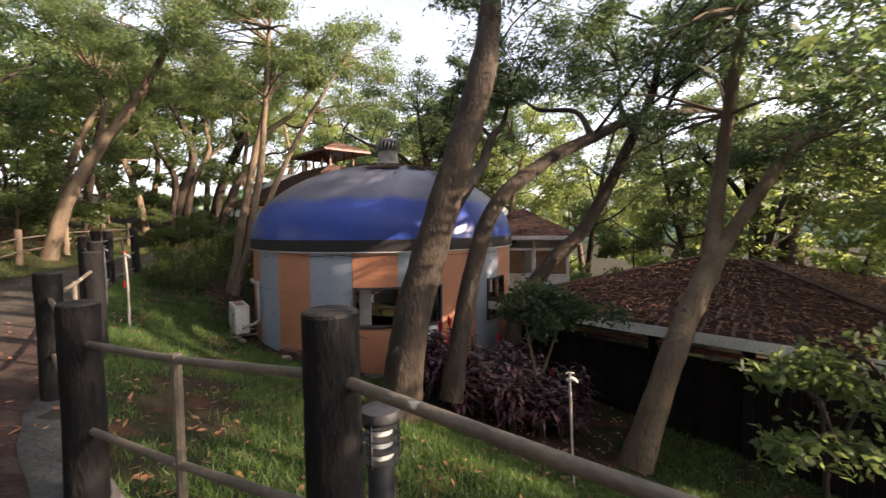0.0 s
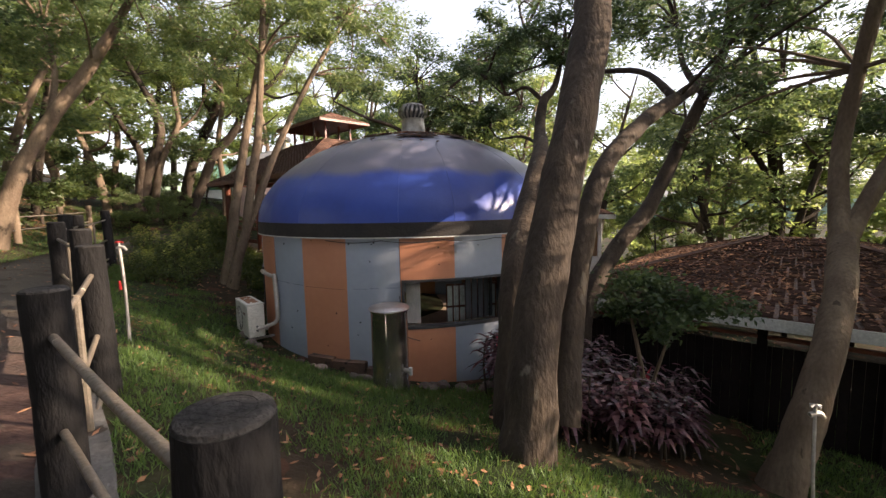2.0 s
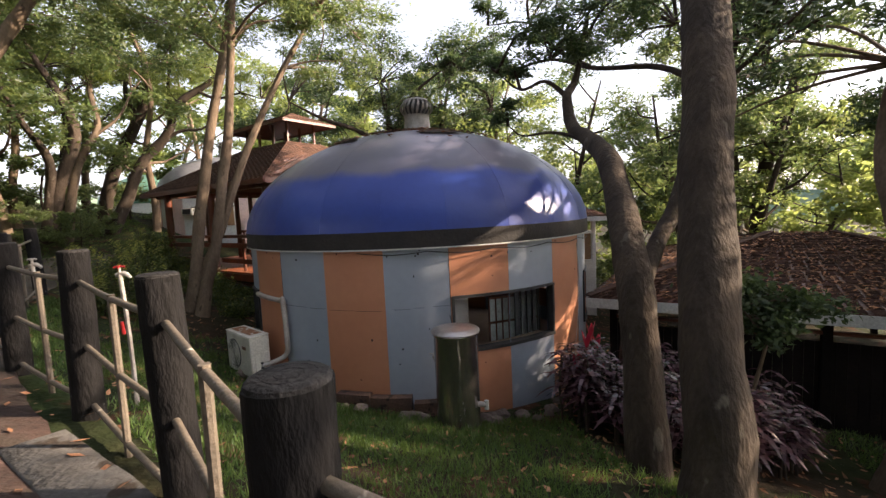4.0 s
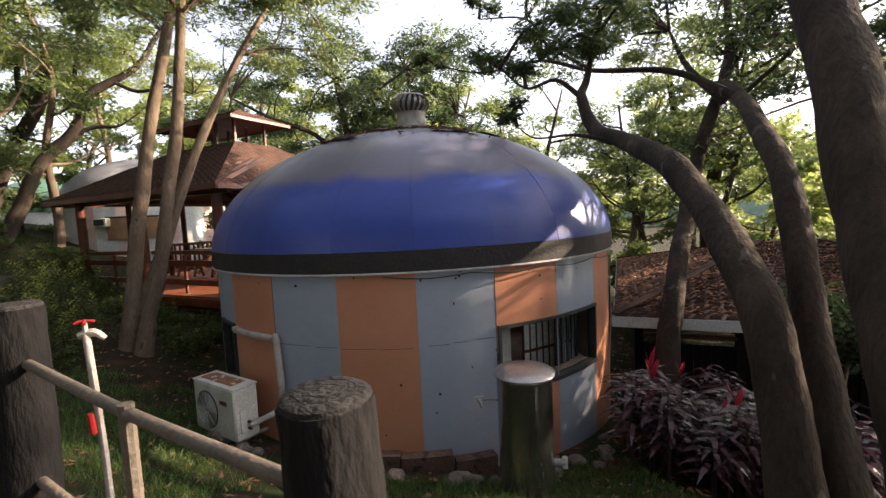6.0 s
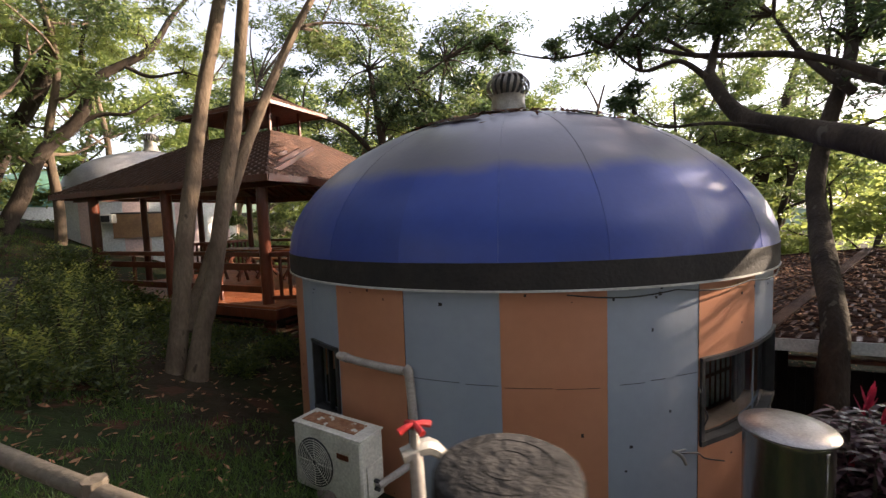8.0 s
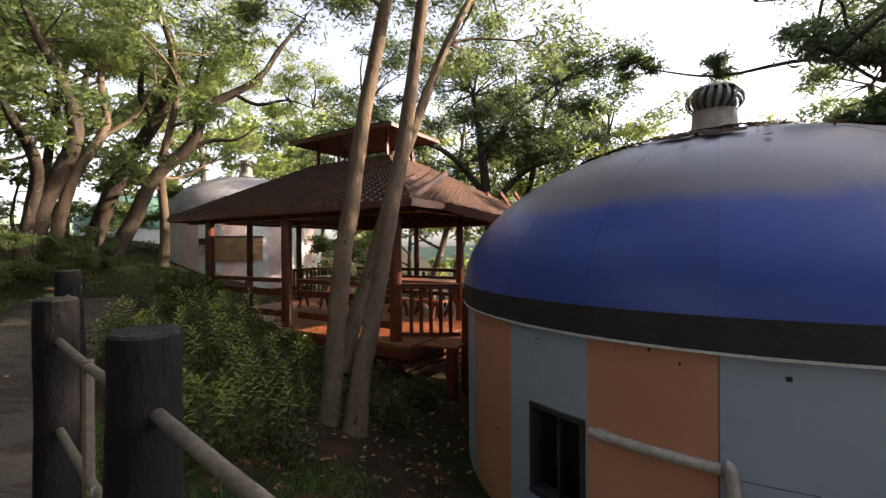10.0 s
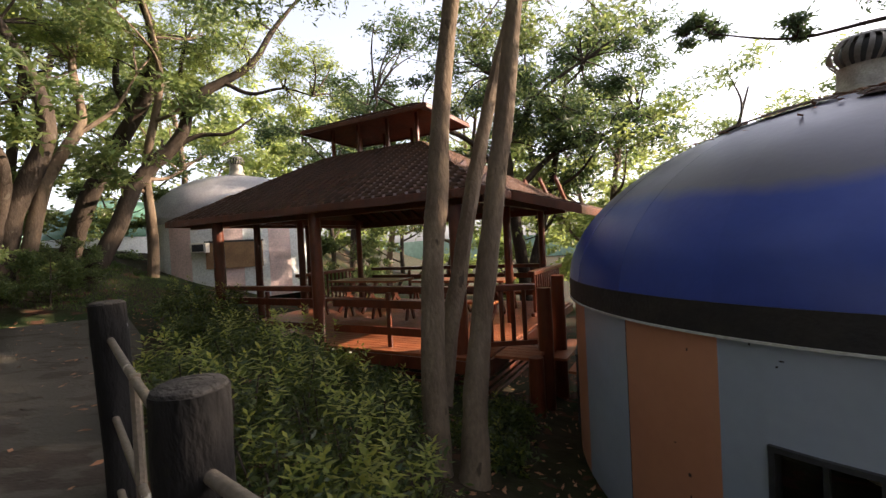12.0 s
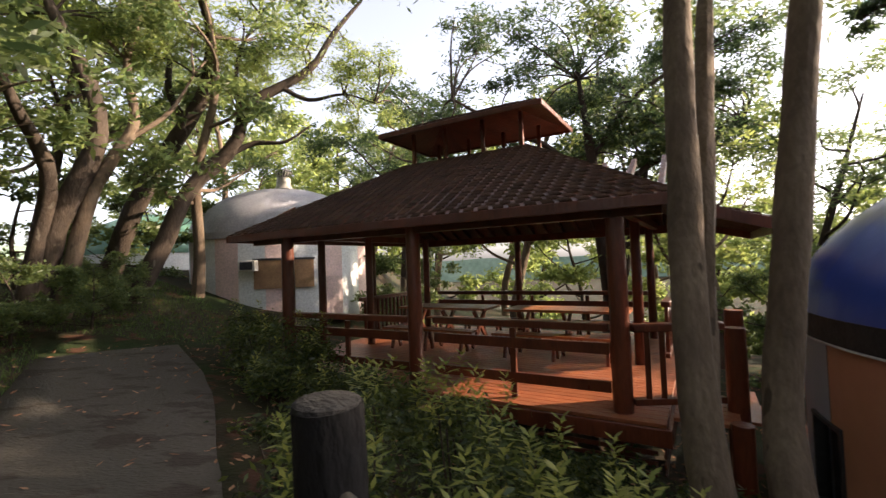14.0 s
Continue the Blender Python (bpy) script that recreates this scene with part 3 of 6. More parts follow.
    for a0, a1, z in ((-109, -100.5, 0.16), (-100.2, -90.5, 0.13), (-90, -82, 0.05)):
        part("plinth_block", curved_slab(bmesh.new(), a0, a1, -0.5, z, R + 0.003, R + 0.13, cuts=4), M_KERB_BROWN, house, "low brown concrete block along the foot of the wall")
    return house


house = build_house()


def build_service_cable():
    """A thin dark cable that sags in turn between clips under the band."""
    pts = []
    for k in range(41):
        a = -102 + 2.1 * k
        pts.append(tuple(polar(a, R + 0.045, 2.0 - 0.035 * abs(math.sin(k * math.pi / 8)) - 0.0006 * k)))
    part("wall_cable", tube(pts, [0.006] * 41, 5, 1), M_DARK, house, "thin dark cable sagging under the band")


build_service_cable()


def build_stone(x, y, s, seed):
    rnd = random.Random(seed)
    bm = bmesh.new()
    bmesh.ops.create_icosphere(bm, subdivisions=2, radius=1.0)
    k = Vector((rnd.uniform(0.8, 1.3), rnd.uniform(0.7, 1.0), rnd.uniform(0.5, 0.8))) * s
    z = gz(x, y)
    for v in bm.verts:
        n = 1 + 0.3 * noise.noise(v.co * 1.4 + Vector((seed, 0, 0)))
        v.co = Vector((v.co.x * k.x, v.co.y * k.y, max(v.co.z, -0.6) * k.z)) * n
    bmesh.ops.rotate(bm, cent=(0, 0, 0), matrix=Matrix.Rotation(rnd.uniform(0, 6), 3, "Z"), verts=bm.verts)
    bmesh.ops.translate(bm, vec=(x, y, z + 0.25 * k.z), verts=bm.verts)
    part("stone", bm, M_STONE, None, "rough brown rubble stone lying on the grass by the round house", smooth=False, category="stone", group="rubble stones by the house")


rnd = random.Random(41)
for k in range(26):
    q = polar(rnd.uniform(-140, -50), R + rnd.uniform(0.14, 0.5), 0)
    build_stone(q.x, q.y, rnd.uniform(0.05, 0.13), k)


def build_ventilator(at, scale=1.0):
    v = thing("roof_ventilator", at, "weathered metal turbine ventilator on top of the dome", "roof ventilator")
    x, y, z = at
    part("throat", lathe(at, [(0.34, -0.1), (0.28, 0.0), (0.26, 0.05), (0.24, 0.3), (0.25, 0.33)], 32), M_VENT, v, "pale grey metal throat")
    part("head_core", lathe((x, y, z + 0.33), [(0.2, 0), (0.24, 0.1), (0.2, 0.24)], 24), M_DARK, v)
    for k in range(20):
        a = 18 * k
        bm = bmesh.new()
        pts = []
        for j in range(6):
            t = j / 5
            r = 0.24 + 0.085 * math.sin(math.pi * t) ** 0.8
            pts.append((a + 10 * t, r, z + 0.33 + 0.27 * t))
        rows = [(bm.verts.new(polar(aa, r, h, (x, y))), bm.verts.new(polar(aa + 9, r - 0.015, h, (x, y)))) for aa, r, h in pts]
        for p, q in zip(rows, rows[1:]):
            bm.faces.new((p[0], p[1], q[1], q[0]))
        bmesh.ops.solidify(bm, geom=bm.faces[:], thickness=0.004)
        part("vane", bm, M_VENT, v)
    part("top_cap", lathe((x, y, z + 0.6), [(0.24, 0), (0.22, 0.03), (0.12, 0.06), (0.02, 0.07)], 32), M_VENT, v)
    return v


build_ventilator((0.0, -0.05, 4.03))

# ---- the wooden pavilion ----

PO, PU, PV = Vector((-3.78, 1.55, 0)), Vector((-0.811, 0.585, 0)), Vector((0.585, 0.811, 0))
PTURN = math.degrees(math.atan2(PU.y, PU.x))
DECK, EAVE, PL, PW = 1.08, 3.47, 7.3, 6.0


def pav(a, b, z):
    return PO + PU * a + PV * b + Vector((0, 0, z))


def hip_roof(name, parent, corner, ridge, courses, tile, mat, lip=0.013, seed=1):
    """Shingle courses on the four slopes between the eave corners and the four upper corners."""
    rng = random.Random(seed)
    for s in range(4):
        e0, e1 = corner[s], corner[(s + 1) % 4]
        r0, r1 = ridge[s], ridge[(s + 1) % 4]
        nrm = (e1 - e0).cross(r0 - e0)
        if nrm.length < 1e-6:
            nrm = (e1 - e0).cross(r1 - e0)
        nrm.normalize()
        if nrm.z < 0:
            nrm = -nrm
        v, f = [], []
        for c in range(courses):
            t0, t1 = c / courses, min((c + 1.25) / courses, 1)
            a0, b0 = e0.lerp(r0, t0), e1.lerp(r1, t0)
            a1, b1 = e0.lerp(r0, t1), e1.lerp(r1, t1)
            n = max(1, round((b0 - a0).length / tile))
            shift = 0.5 * (c % 2) / n
            for k in range(-1, n + 1):
                u0, u1 = max(0, k / n + shift + 0.004), min(1, (k + 1) / n + shift - 0.004)
                if u1 <= u0:
                    continue
                h = lip * rng.uniform(0.7, 1.5)
                j = rng.uniform(-0.1, 0.1) / courses
                q0 = e0.lerp(r0, max(t0 + j, 0))
                q1 = e1.lerp(r1, max(t0 + j, 0))
                p = [q0.lerp(q1, u0) + nrm * h * 1.6, q0.lerp(q1, u1) + nrm * h * 1.6, a1.lerp(b1, u1) + nrm * 0.006, a1.lerp(b1, u0) + nrm * 0.006]
                low = [p[0] - nrm * h * 1.5, p[1] - nrm * h * 1.5]
                i = len(v)
                v += [tuple(x) for x in p + low]
                f += [(i, i + 1, i + 2, i + 3), (i, i + 4, i + 5, i + 1)]
        raw("shingle_slope", v, f, mat, parent, "courses of brown shingles with fallen leaves", kind="stuff")
    bm = bmesh.new()
    for off in (0.0, -0.05):
        lo = [bm.verts.new(c + Vector((0, 0, off))) for c in corner]
        hi = [bm.verts.new(c + Vector((0, 0, off))) for c in ridge]
        for s in range(4):
            t = (s + 1) % 4
            bm.faces.new((lo[s], lo[t], hi[t], hi[s]))
        if off:
            for s in range(4):
                t = (s + 1) % 4
                bm.faces.new((lo[s], lo[t], prev[t], prev[s]))
        prev = lo
    bmesh.ops.remove_doubles(bm, verts=bm.verts, dist=1e-4)
    part("roof_deck", bm, M_RED_WOOD, parent, "reddish boarded underside of the roof", smooth=False)


def post_log(p, z0, z1, r, name, parent, seed):
    part(name, tube([(p.x, p.y, z0), (p.x, p.y, (z0 + z1) / 2), (p.x, p.y, z1)], [r * 1.05, r, r * 0.95], 12, 4, 0.08, True, seed), M_RED_WOOD, parent, "round red-stained timber column")


def build_pavilion():
    p = thing("pavilion", pav(PL / 2, PW / 2, 0.3), "red-stained wooden pavilion with two-tier shingled roof on a raised deck", "pavilion")
    c = [pav(0, 0, EAVE), pav(PL, 0, EAVE), pav(PL, PW, EAVE), pav(0, PW, EAVE)]
    m, hw, hl = (PL / 2, PW / 2), 0.62, 1.3
    top = [pav(m[0] - hl, m[1] - hw, 4.84), pav(m[0] + hl, m[1] - hw, 4.84), pav(m[0] + hl, m[1] + hw, 4.84), pav(m[0] - hl, m[1] + hw, 4.84)]
    hip_roof("roof", p, c, top, 24, 0.2, M_SHINGLE, 0.008, 3)
    c2 = [pav(m[0] + a, m[1] + b, 5.45) for a, b in ((-1.67, -0.98), (1.67, -0.98), (1.67, 0.98), (-1.67, 0.98))]
    t2 = [pav(m[0] + a, m[1], 5.86) for a in (-0.75, 0.75, 0.75, -0.75)]
    hip_roof("roof", p, c2, t2, 9, 0.2, M_SHINGLE, 0.008, 4)
    e = [pav(0.05, 1.0, EAVE + 0.02), pav(-0.95, 1.35, 3.2), pav(-0.95, 4.9, 3.2), pav(0.05, 5.2, EAVE + 0.02)]
    slope = bmesh.new()
    for k in range(5):
        t0, t1 = k / 5, (k + 1.2) / 5
        q = [e[1].lerp(e[0], t0), e[2].lerp(e[3], t0), e[2].lerp(e[3], min(t1, 1)), e[1].lerp(e[0], min(t1, 1))]
        lo = [slope.verts.new(x + Vector((0, 0, 0.03 if i < 2 else 0.005))) for i, x in enumerate(q)]
        un = [slope.verts.new(x - Vector((0, 0, 0.01))) for x in q]
        slope.faces.new(lo)
        slope.faces.new(un[::-1])
        for i in range(4):
            slope.faces.new((lo[i], lo[(i + 1) % 4], un[(i + 1) % 4], un[i]))
    part("porch_roof", slope, M_SHINGLE, p, "lower shingled porch roof over the steps", smooth=False)
    for a, b in ((e[0], e[1]), (e[1], e[2]), (e[2], e[3])):
        part("fascia", add_beam(bmesh.new(), a - Vector((0, 0, 0.07)), b - Vector((0, 0, 0.07)), 0.03, 0.13), M_RED_WOOD, p, "dark red fascia board")
    for a, b, z0, z1 in ((-0.42, 1.04, 0.2, 2.0), (-0.45, 1.75, 0.2, 2.12), (-0.42, 0.52, 0.0, 1.1)):
        q = pav(a, b, 0)
        post_log(q, z0 - 0.3, z1, 0.11, "newel_post", p, int(b * 10))
    for k in range(5):
        part("plank", add_beam(bmesh.new(), pav(-0.42, 0.6 + k * 0.145, DECK - 0.025), pav(0.2, 0.6 + k * 0.145, DECK - 0.025), 0.137, 0.04, 0.003), M_DECK, p)
    for k in range(4):
        part("stair_tread", add_beam(bmesh.new(), pav(-0.55 - 0.27 * k, 1.2, DECK - 0.18 * (k + 1)), pav(-0.55 - 0.27 * k, 2.5, DECK - 0.18 * (k + 1)), 0.26, 0.04), M_DECK, p, "reddish stair tread")
    for k in range(5):
        part("lattice_slat", add_beam(bmesh.new(), pav(0.3, 0.5, 0.42 + 0.11 * k), pav(0.3, 5.4, 0.42 + 0.11 * k), 0.02, 0.05), M_GREYWHITE if k > 5 else M_RED_WOOD, p)
        part("lattice_slat", add_beam(bmesh.new(), pav(0.35, 0.3, 0.42 + 0.11 * k), pav(3.4, 0.3, 0.42 + 0.11 * k), 0.02, 0.05), M_RED_WOOD, p)
    for cs, h in ((c, 0.12), (c2, 0.08)):
        for s in range(4):
            d = (cs[(s + 1) % 4] - cs[s]).normalized()
            part("fascia", add_beam(bmesh.new(), cs[s] - d * 0.02 + Vector((0, 0, -h * 0.55)), cs[(s + 1) % 4] - d * 0.03 + Vector((0, 0, -h * 0.55)), 0.03, h), M_RED_WOOD, p, "dark red fascia board")
    for a, b in ((-1.15, -0.5), (-0.4, -0.5), (0.4, -0.5), (1.15, -0.5), (-1.15, 0.5), (-0.4, 0.5), (0.4, 0.5), (1.15, 0.5)):
        q = pav(m[0] + a, m[1] + b, 0)
        part("cupola_post", box((q.x, q.y, 5.14), (0.07, 0.07, 0.68), PTURN), M_RED_WOOD, p)
    for b in (0.45, PW - 0.5):
        part("eave_beam", add_beam(bmesh.new(), pav(0.2, b, EAVE - 0.1), pav(PL - 0.2, b, EAVE - 0.1), 0.12, 0.16), M_RED_WOOD, p, "dark red eave beam")
    for a in (0.7, 6.5):
        part("eave_beam", add_beam(bmesh.new(), pav(a, 0.2, EAVE - 0.02), pav(a, PW - 0.2, EAVE - 0.02), 0.12, 0.14), M_RED_WOOD, p, "dark red eave beam")
    for i in range(20):
        a = 0.2 + i * (PL - 0.4) / 19
        for b0, b1 in ((0.03, 1.4), (PW - 0.03, PW - 1.4)):
            part("rafter", add_beam(bmesh.new(), pav(a, b0, EAVE - 0.09), pav(a, b1, EAVE + 0.72 - 0.11), 0.06, 0.09), M_RED_WOOD, p)
    cols = [(0.7, 0.5), (3.5, 0.45), (6.1, 0.35), (6.3, 2.75), (6.1, 4.8), (3.85, 5.6), (0.78, 2.9), (0.8, 5.4), (7.0, 2.0), (7.0, 3.7)]
    for k, (a, b) in enumerate(cols):
        q = pav(a, b, 0)
        post_log(q, gz(q.x, q.y) - 0.1, EAVE - 0.02, 0.11 if b < 1 else 0.085, "column", p, k)
    n = 40
    for k in range(n):
        b = 0.25 + (PW - 0.5) * (k + 0.5) / n
        part("plank", add_beam(bmesh.new(), pav(0.25, b, DECK - 0.02), pav(PL - 0.25, b, DECK - 0.02), (PW - 0.5) / n - 0.008, 0.04, 0.003), M_DECK, p)
    for b in (0.22, PW - 0.22):
        part("deck_edge", add_beam(bmesh.new(), pav(0.2, b, DECK - 0.13), pav(PL - 0.2, b, DECK - 0.13), 0.05, 0.18), M_RED_WOOD, p, "dark red deck edge beam")
    for a in (0.22, PL - 0.22):
        part("deck_edge", add_beam(bmesh.new(), pav(a, 0.25, DECK - 0.13), pav(a, PW - 0.25, DECK - 0.13), 0.05, 0.18), M_RED_WOOD, p, "dark red deck edge beam")

    def railing(a0, b0, a1, b1, upright):
        s, e = pav(a0, b0, 0), pav(a1, b1, 0)
        up = Vector((0, 0, 1))
        part("top_rail", add_beam(bmesh.new(), s + up * 2.03, e + up * 2.03, 0.14, 0.09, 0.012), M_RED_WOOD, p, "broad red handrail")
        if upright:
            part("low_rail", add_beam(bmesh.new(), s + up * 1.2, e + up * 1.2, 0.07, 0.07), M_RED_WOOD, p)
            n = max(2, round((e - s).length / 0.17))
            for k in range(1, n):
                q = s.lerp(e, k / n)
                part("baluster", box((q.x, q.y, 1.61), (0.06, 0.045, 0.76), PTURN), M_RED_WOOD, p)
        else:
            for z in (1.78, 1.34):
                part("rail_board", add_beam(bmesh.new(), s + up * z, e + up * z, 0.06, 0.13), M_RED_WOOD, p)
            n = max(1, round((e - s).length / 1.3))
            for k in range(1, n):
                q = s.lerp(e, k / n)
                part("rail_post", box((q.x, q.y, 1.52), (0.08, 0.05, 0.9), PTURN), M_RED_WOOD, p)

    railing(0.82, 0.5, 3.2, 0.5, False)
    railing(3.62, 0.45, 6.0, 0.4, False)
    railing(0.85, 5.5, 6.05, 5.3, False)
    railing(0.58, 0.5, -0.3, 1.0, True)
    railing(0.4, 3.1, 0.4, 5.4, True)
    railing(6.9, 3.1, 6.9, 5.4, True)
    return p


build_pavilion()

# ---- the low building with the shingled roof ----

LO, LU, LV = Vector((2.78, -1.62, 0)), Vector((0.857, -0.515, 0)), Vector((0.515, 0.857, 0))
LTURN = math.degrees(math.atan2(LU.y, LU.x))


def low(a, b, z):
    return LO + LU * a + LV * b + Vector((0, 0, z))


def build_shed():
    s = thing("open_shed", low(3.4, 2.4, -1.5), "low dark timber shed with a leaf-covered shingled roof, white fascia", "shed")
    L, W, ez, rz = 6.9, 7.8, 0.95, 1.72
    c = [low(0, 0, ez), low(L, 0, ez), low(L, W, ez), low(0, W, ez)]
    t = [low(2.8, W / 2, rz), low(3.8, W / 2, rz), low(3.8, W / 2 + 0.01, rz), low(2.8, W / 2 + 0.01, rz)]
    hip_roof("roof", s, c, t, 22, 0.2, M_SHINGLE2, seed=7)
    for a, b in ((c[0], c[1]), (c[1], c[2]), (c[2], c[3]), (c[3], c[0])):
        d = (b - a).normalized()
        part("fascia", add_beam(bmesh.new(), a - d * 0.03 + Vector((0, 0, -0.09)), b - d * 0.04 + Vector((0, 0, -0.09)), 0.035, 0.16), M_GREYWHITE, s, "stained white fascia board")
    for i in range(4):
        a = t[0] if i in (0, 3) else t[1]
        part("ridge_cap", add_beam(bmesh.new(), c[i] + Vector((0, 0, 0.03)), a + Vector((0, 0, 0.03)), 0.16, 0.03), M_SHINGLE2, s)
    for a in (0.35, 1.7, 3.1, 4.4, 5.3, 6.5):
        for b in (0.35, W - 0.35):
            q = low(a, b, 0)
            part("post", box((q.x, q.y, -0.55), (0.12, 0.12, 2.9), LTURN), M_BLACKWOOD, s, "dark timber post")
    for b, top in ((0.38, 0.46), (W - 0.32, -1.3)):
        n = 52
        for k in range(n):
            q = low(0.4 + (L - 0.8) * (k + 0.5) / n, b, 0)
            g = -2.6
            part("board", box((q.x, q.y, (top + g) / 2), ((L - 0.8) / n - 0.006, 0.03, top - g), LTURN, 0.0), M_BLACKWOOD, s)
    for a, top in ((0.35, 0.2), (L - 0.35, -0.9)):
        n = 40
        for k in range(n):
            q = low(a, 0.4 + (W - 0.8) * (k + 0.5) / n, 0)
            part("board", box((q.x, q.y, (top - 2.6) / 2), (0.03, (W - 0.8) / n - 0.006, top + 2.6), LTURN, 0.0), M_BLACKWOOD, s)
    part("counter_rail", add_beam(bmesh.new(), low(0.4, 0.33, 0.6), low(L - 0.4, 0.33, 0.6), 0.08, 0.05), M_RED_WOOD, s)


build_shed()


def build_annex():
    """The small square house behind the round one."""
    h = thing("annex_house", (3.2, 4.6, -0.8), "small white house with leaf-covered shingled roof and white window frames", "house")
    x0, x1, y0, y1, ez = 2.0, 4.55, 3.1, 6.4, 2.15
    mid, wide = (x0 + x1) / 2, x1 - x0
    for at, size in (((mid, y0 + 0.06, -0.2), (wide, 0.12, 2.2)), ((mid, y1, 0.6), (wide, 0.12, 3.0)), ((x0, 4.75, 0.6), (0.12, 3.1, 3.0)), ((x1 - 0.06, 4.75, 0.0), (0.12, 3.18, 1.8))):
        part("wall", box(at, size), M_GREYWHITE, h, "pale painted wall")
    for x in (x0 + 0.05, 3.5, x1 - 0.05):
        part("wall_post", box((x, y0 + 0.06, 1.5), (0.1, 0.13, 1.25)), M_GREYWHITE, h, "white window post")
    for y in (4.2, 5.3, y1 - 0.1):
        part("wall_post", box((x1 - 0.06, y, 1.5), (0.13, 0.1, 1.25)), M_GREYWHITE, h, "white window post")
    for z in (0.93, 1.72, 2.06):
        part("wall_rail", box((mid, y0 + 0.055, z), (wide - 0.15, 0.1, 0.07)), M_GREYWHITE, h)
        part("wall_rail", box((x1 - 0.055, 4.75, z), (0.1, 3.0, 0.07)), M_GREYWHITE, h)
    for x in (2.7, 4.0):
        w = part("window_pane", box((x, y0 + 0.06, 1.33), (1.0, 0.012, 0.72), 0, 0), M_GLASS, h, "window pane with a yellowish blind behind")
        w.visible_shadow = False
        part("blind", box((x, y0 + 0.22, 1.3), (0.95, 0.02, 0.75), 0, 0), M_WOODBOARD, h)
    c = [Vector(q) for q in ((x0 - 0.2, y0 - 0.3, ez), (x1 + 0.28, y0 - 0.3, ez), (x1 + 0.28, y1 + 0.3, ez), (x0 - 0.2, y1 + 0.3, ez))]
    t = [Vector(q) for q in ((2.8, 4.7, 3.0), (3.1, 4.7, 3.0), (3.1, 4.75, 3.0), (2.8, 4.75, 3.0))]
    hip_roof("roof", h, c, t, 12, 0.2, M_SHINGLE2, seed=9)
    for s in range(4):
        d = (c[(s + 1) % 4] - c[s]).normalized()
        part("fascia", add_beam(bmesh.new(), c[s] - d * 0.02 + Vector((0, 0, -0.06)), c[(s + 1) % 4] - d * 0.03 + Vector((0, 0, -0.06)), 0.03, 0.12), M_GREYWHITE, h, "white fascia board")


build_annex()


def build_far_house(c, base, r, roof, label, stripes, k0=0.0):
    h = thing("far_round_house", (c[0], c[1], base), label, "house")
    band = base + 2.1
    for k in range(24):
        a0, a1 = k0 + 15 * k, k0 + 15 * (k + 1)
        part("wall_panel", curved_slab(bmesh.new(), a0, a1, base - 0.5, band, r - 0.1, r, c, 3), M_PINK if k % 2 == 0 and stripes else M_PALE, h)
    part("band", curved_slab(bmesh.new(), 0, 359.9, band + 0.002, band + 0.2, r - 0.1, r + 0.05, c, 60), roof, h)
    for k in range(12):
        part("roof_panel", dome_shell(bmesh.new(), 30 * k, 30 * (k + 1), 0, 0.96, band + 0.2, c, cuts=5, ups=9, r=r + 0.05), roof, h)
    part("cap", dome_shell(bmesh.new(), 0, 359.9, 0.95, 0.99, band + 0.2, c, cuts=30, ups=2, r=r + 0.05, lift=0.02), roof, h)
    return h


H2 = (-10.84, 14.0)
far_house = build_far_house(H2, 1.7, 3.07, M_GREYROOF, "round house with faded pink and white walls and grey dome", True, 4)
build_ventilator((H2[0], H2[1], 5.85))
win = thing("boarded_window", (H2[0] + 0.9, H2[1] - 3.0, 2.3), "brown boarded window in the wall of the pale round house", "window")
part("board", curved_slab(bmesh.new(), -92, -60, 2.25, 3.1, 3.08, 3.12, H2, 8), M_WOODBOARD, win)
part("frame", curved_slab(bmesh.new(), -92.5, -59.5, 3.1, 3.16, 3.08, 3.14, H2, 8), M_DARK, win)
q = polar(-94, 3.2, 2.95, H2)
wac = thing("window_air_conditioner", tuple(q), "small grey window air conditioner", "air conditioner")
part("casing", box(tuple(q), (0.5, 0.35, 0.32), -4, 0.02), M_AC, wac)
part("grille", box((q.x - 0.01, q.y - 0.18, q.z), (0.36, 0.02, 0.22), -4, 0.0), M_DARK, wac)
build_far_house((-18.2, 19.5), 1.6, 3.0, M_GREENROOF, "round house with a green dome far behind the trees", False)

# ---- things beside the round house ----


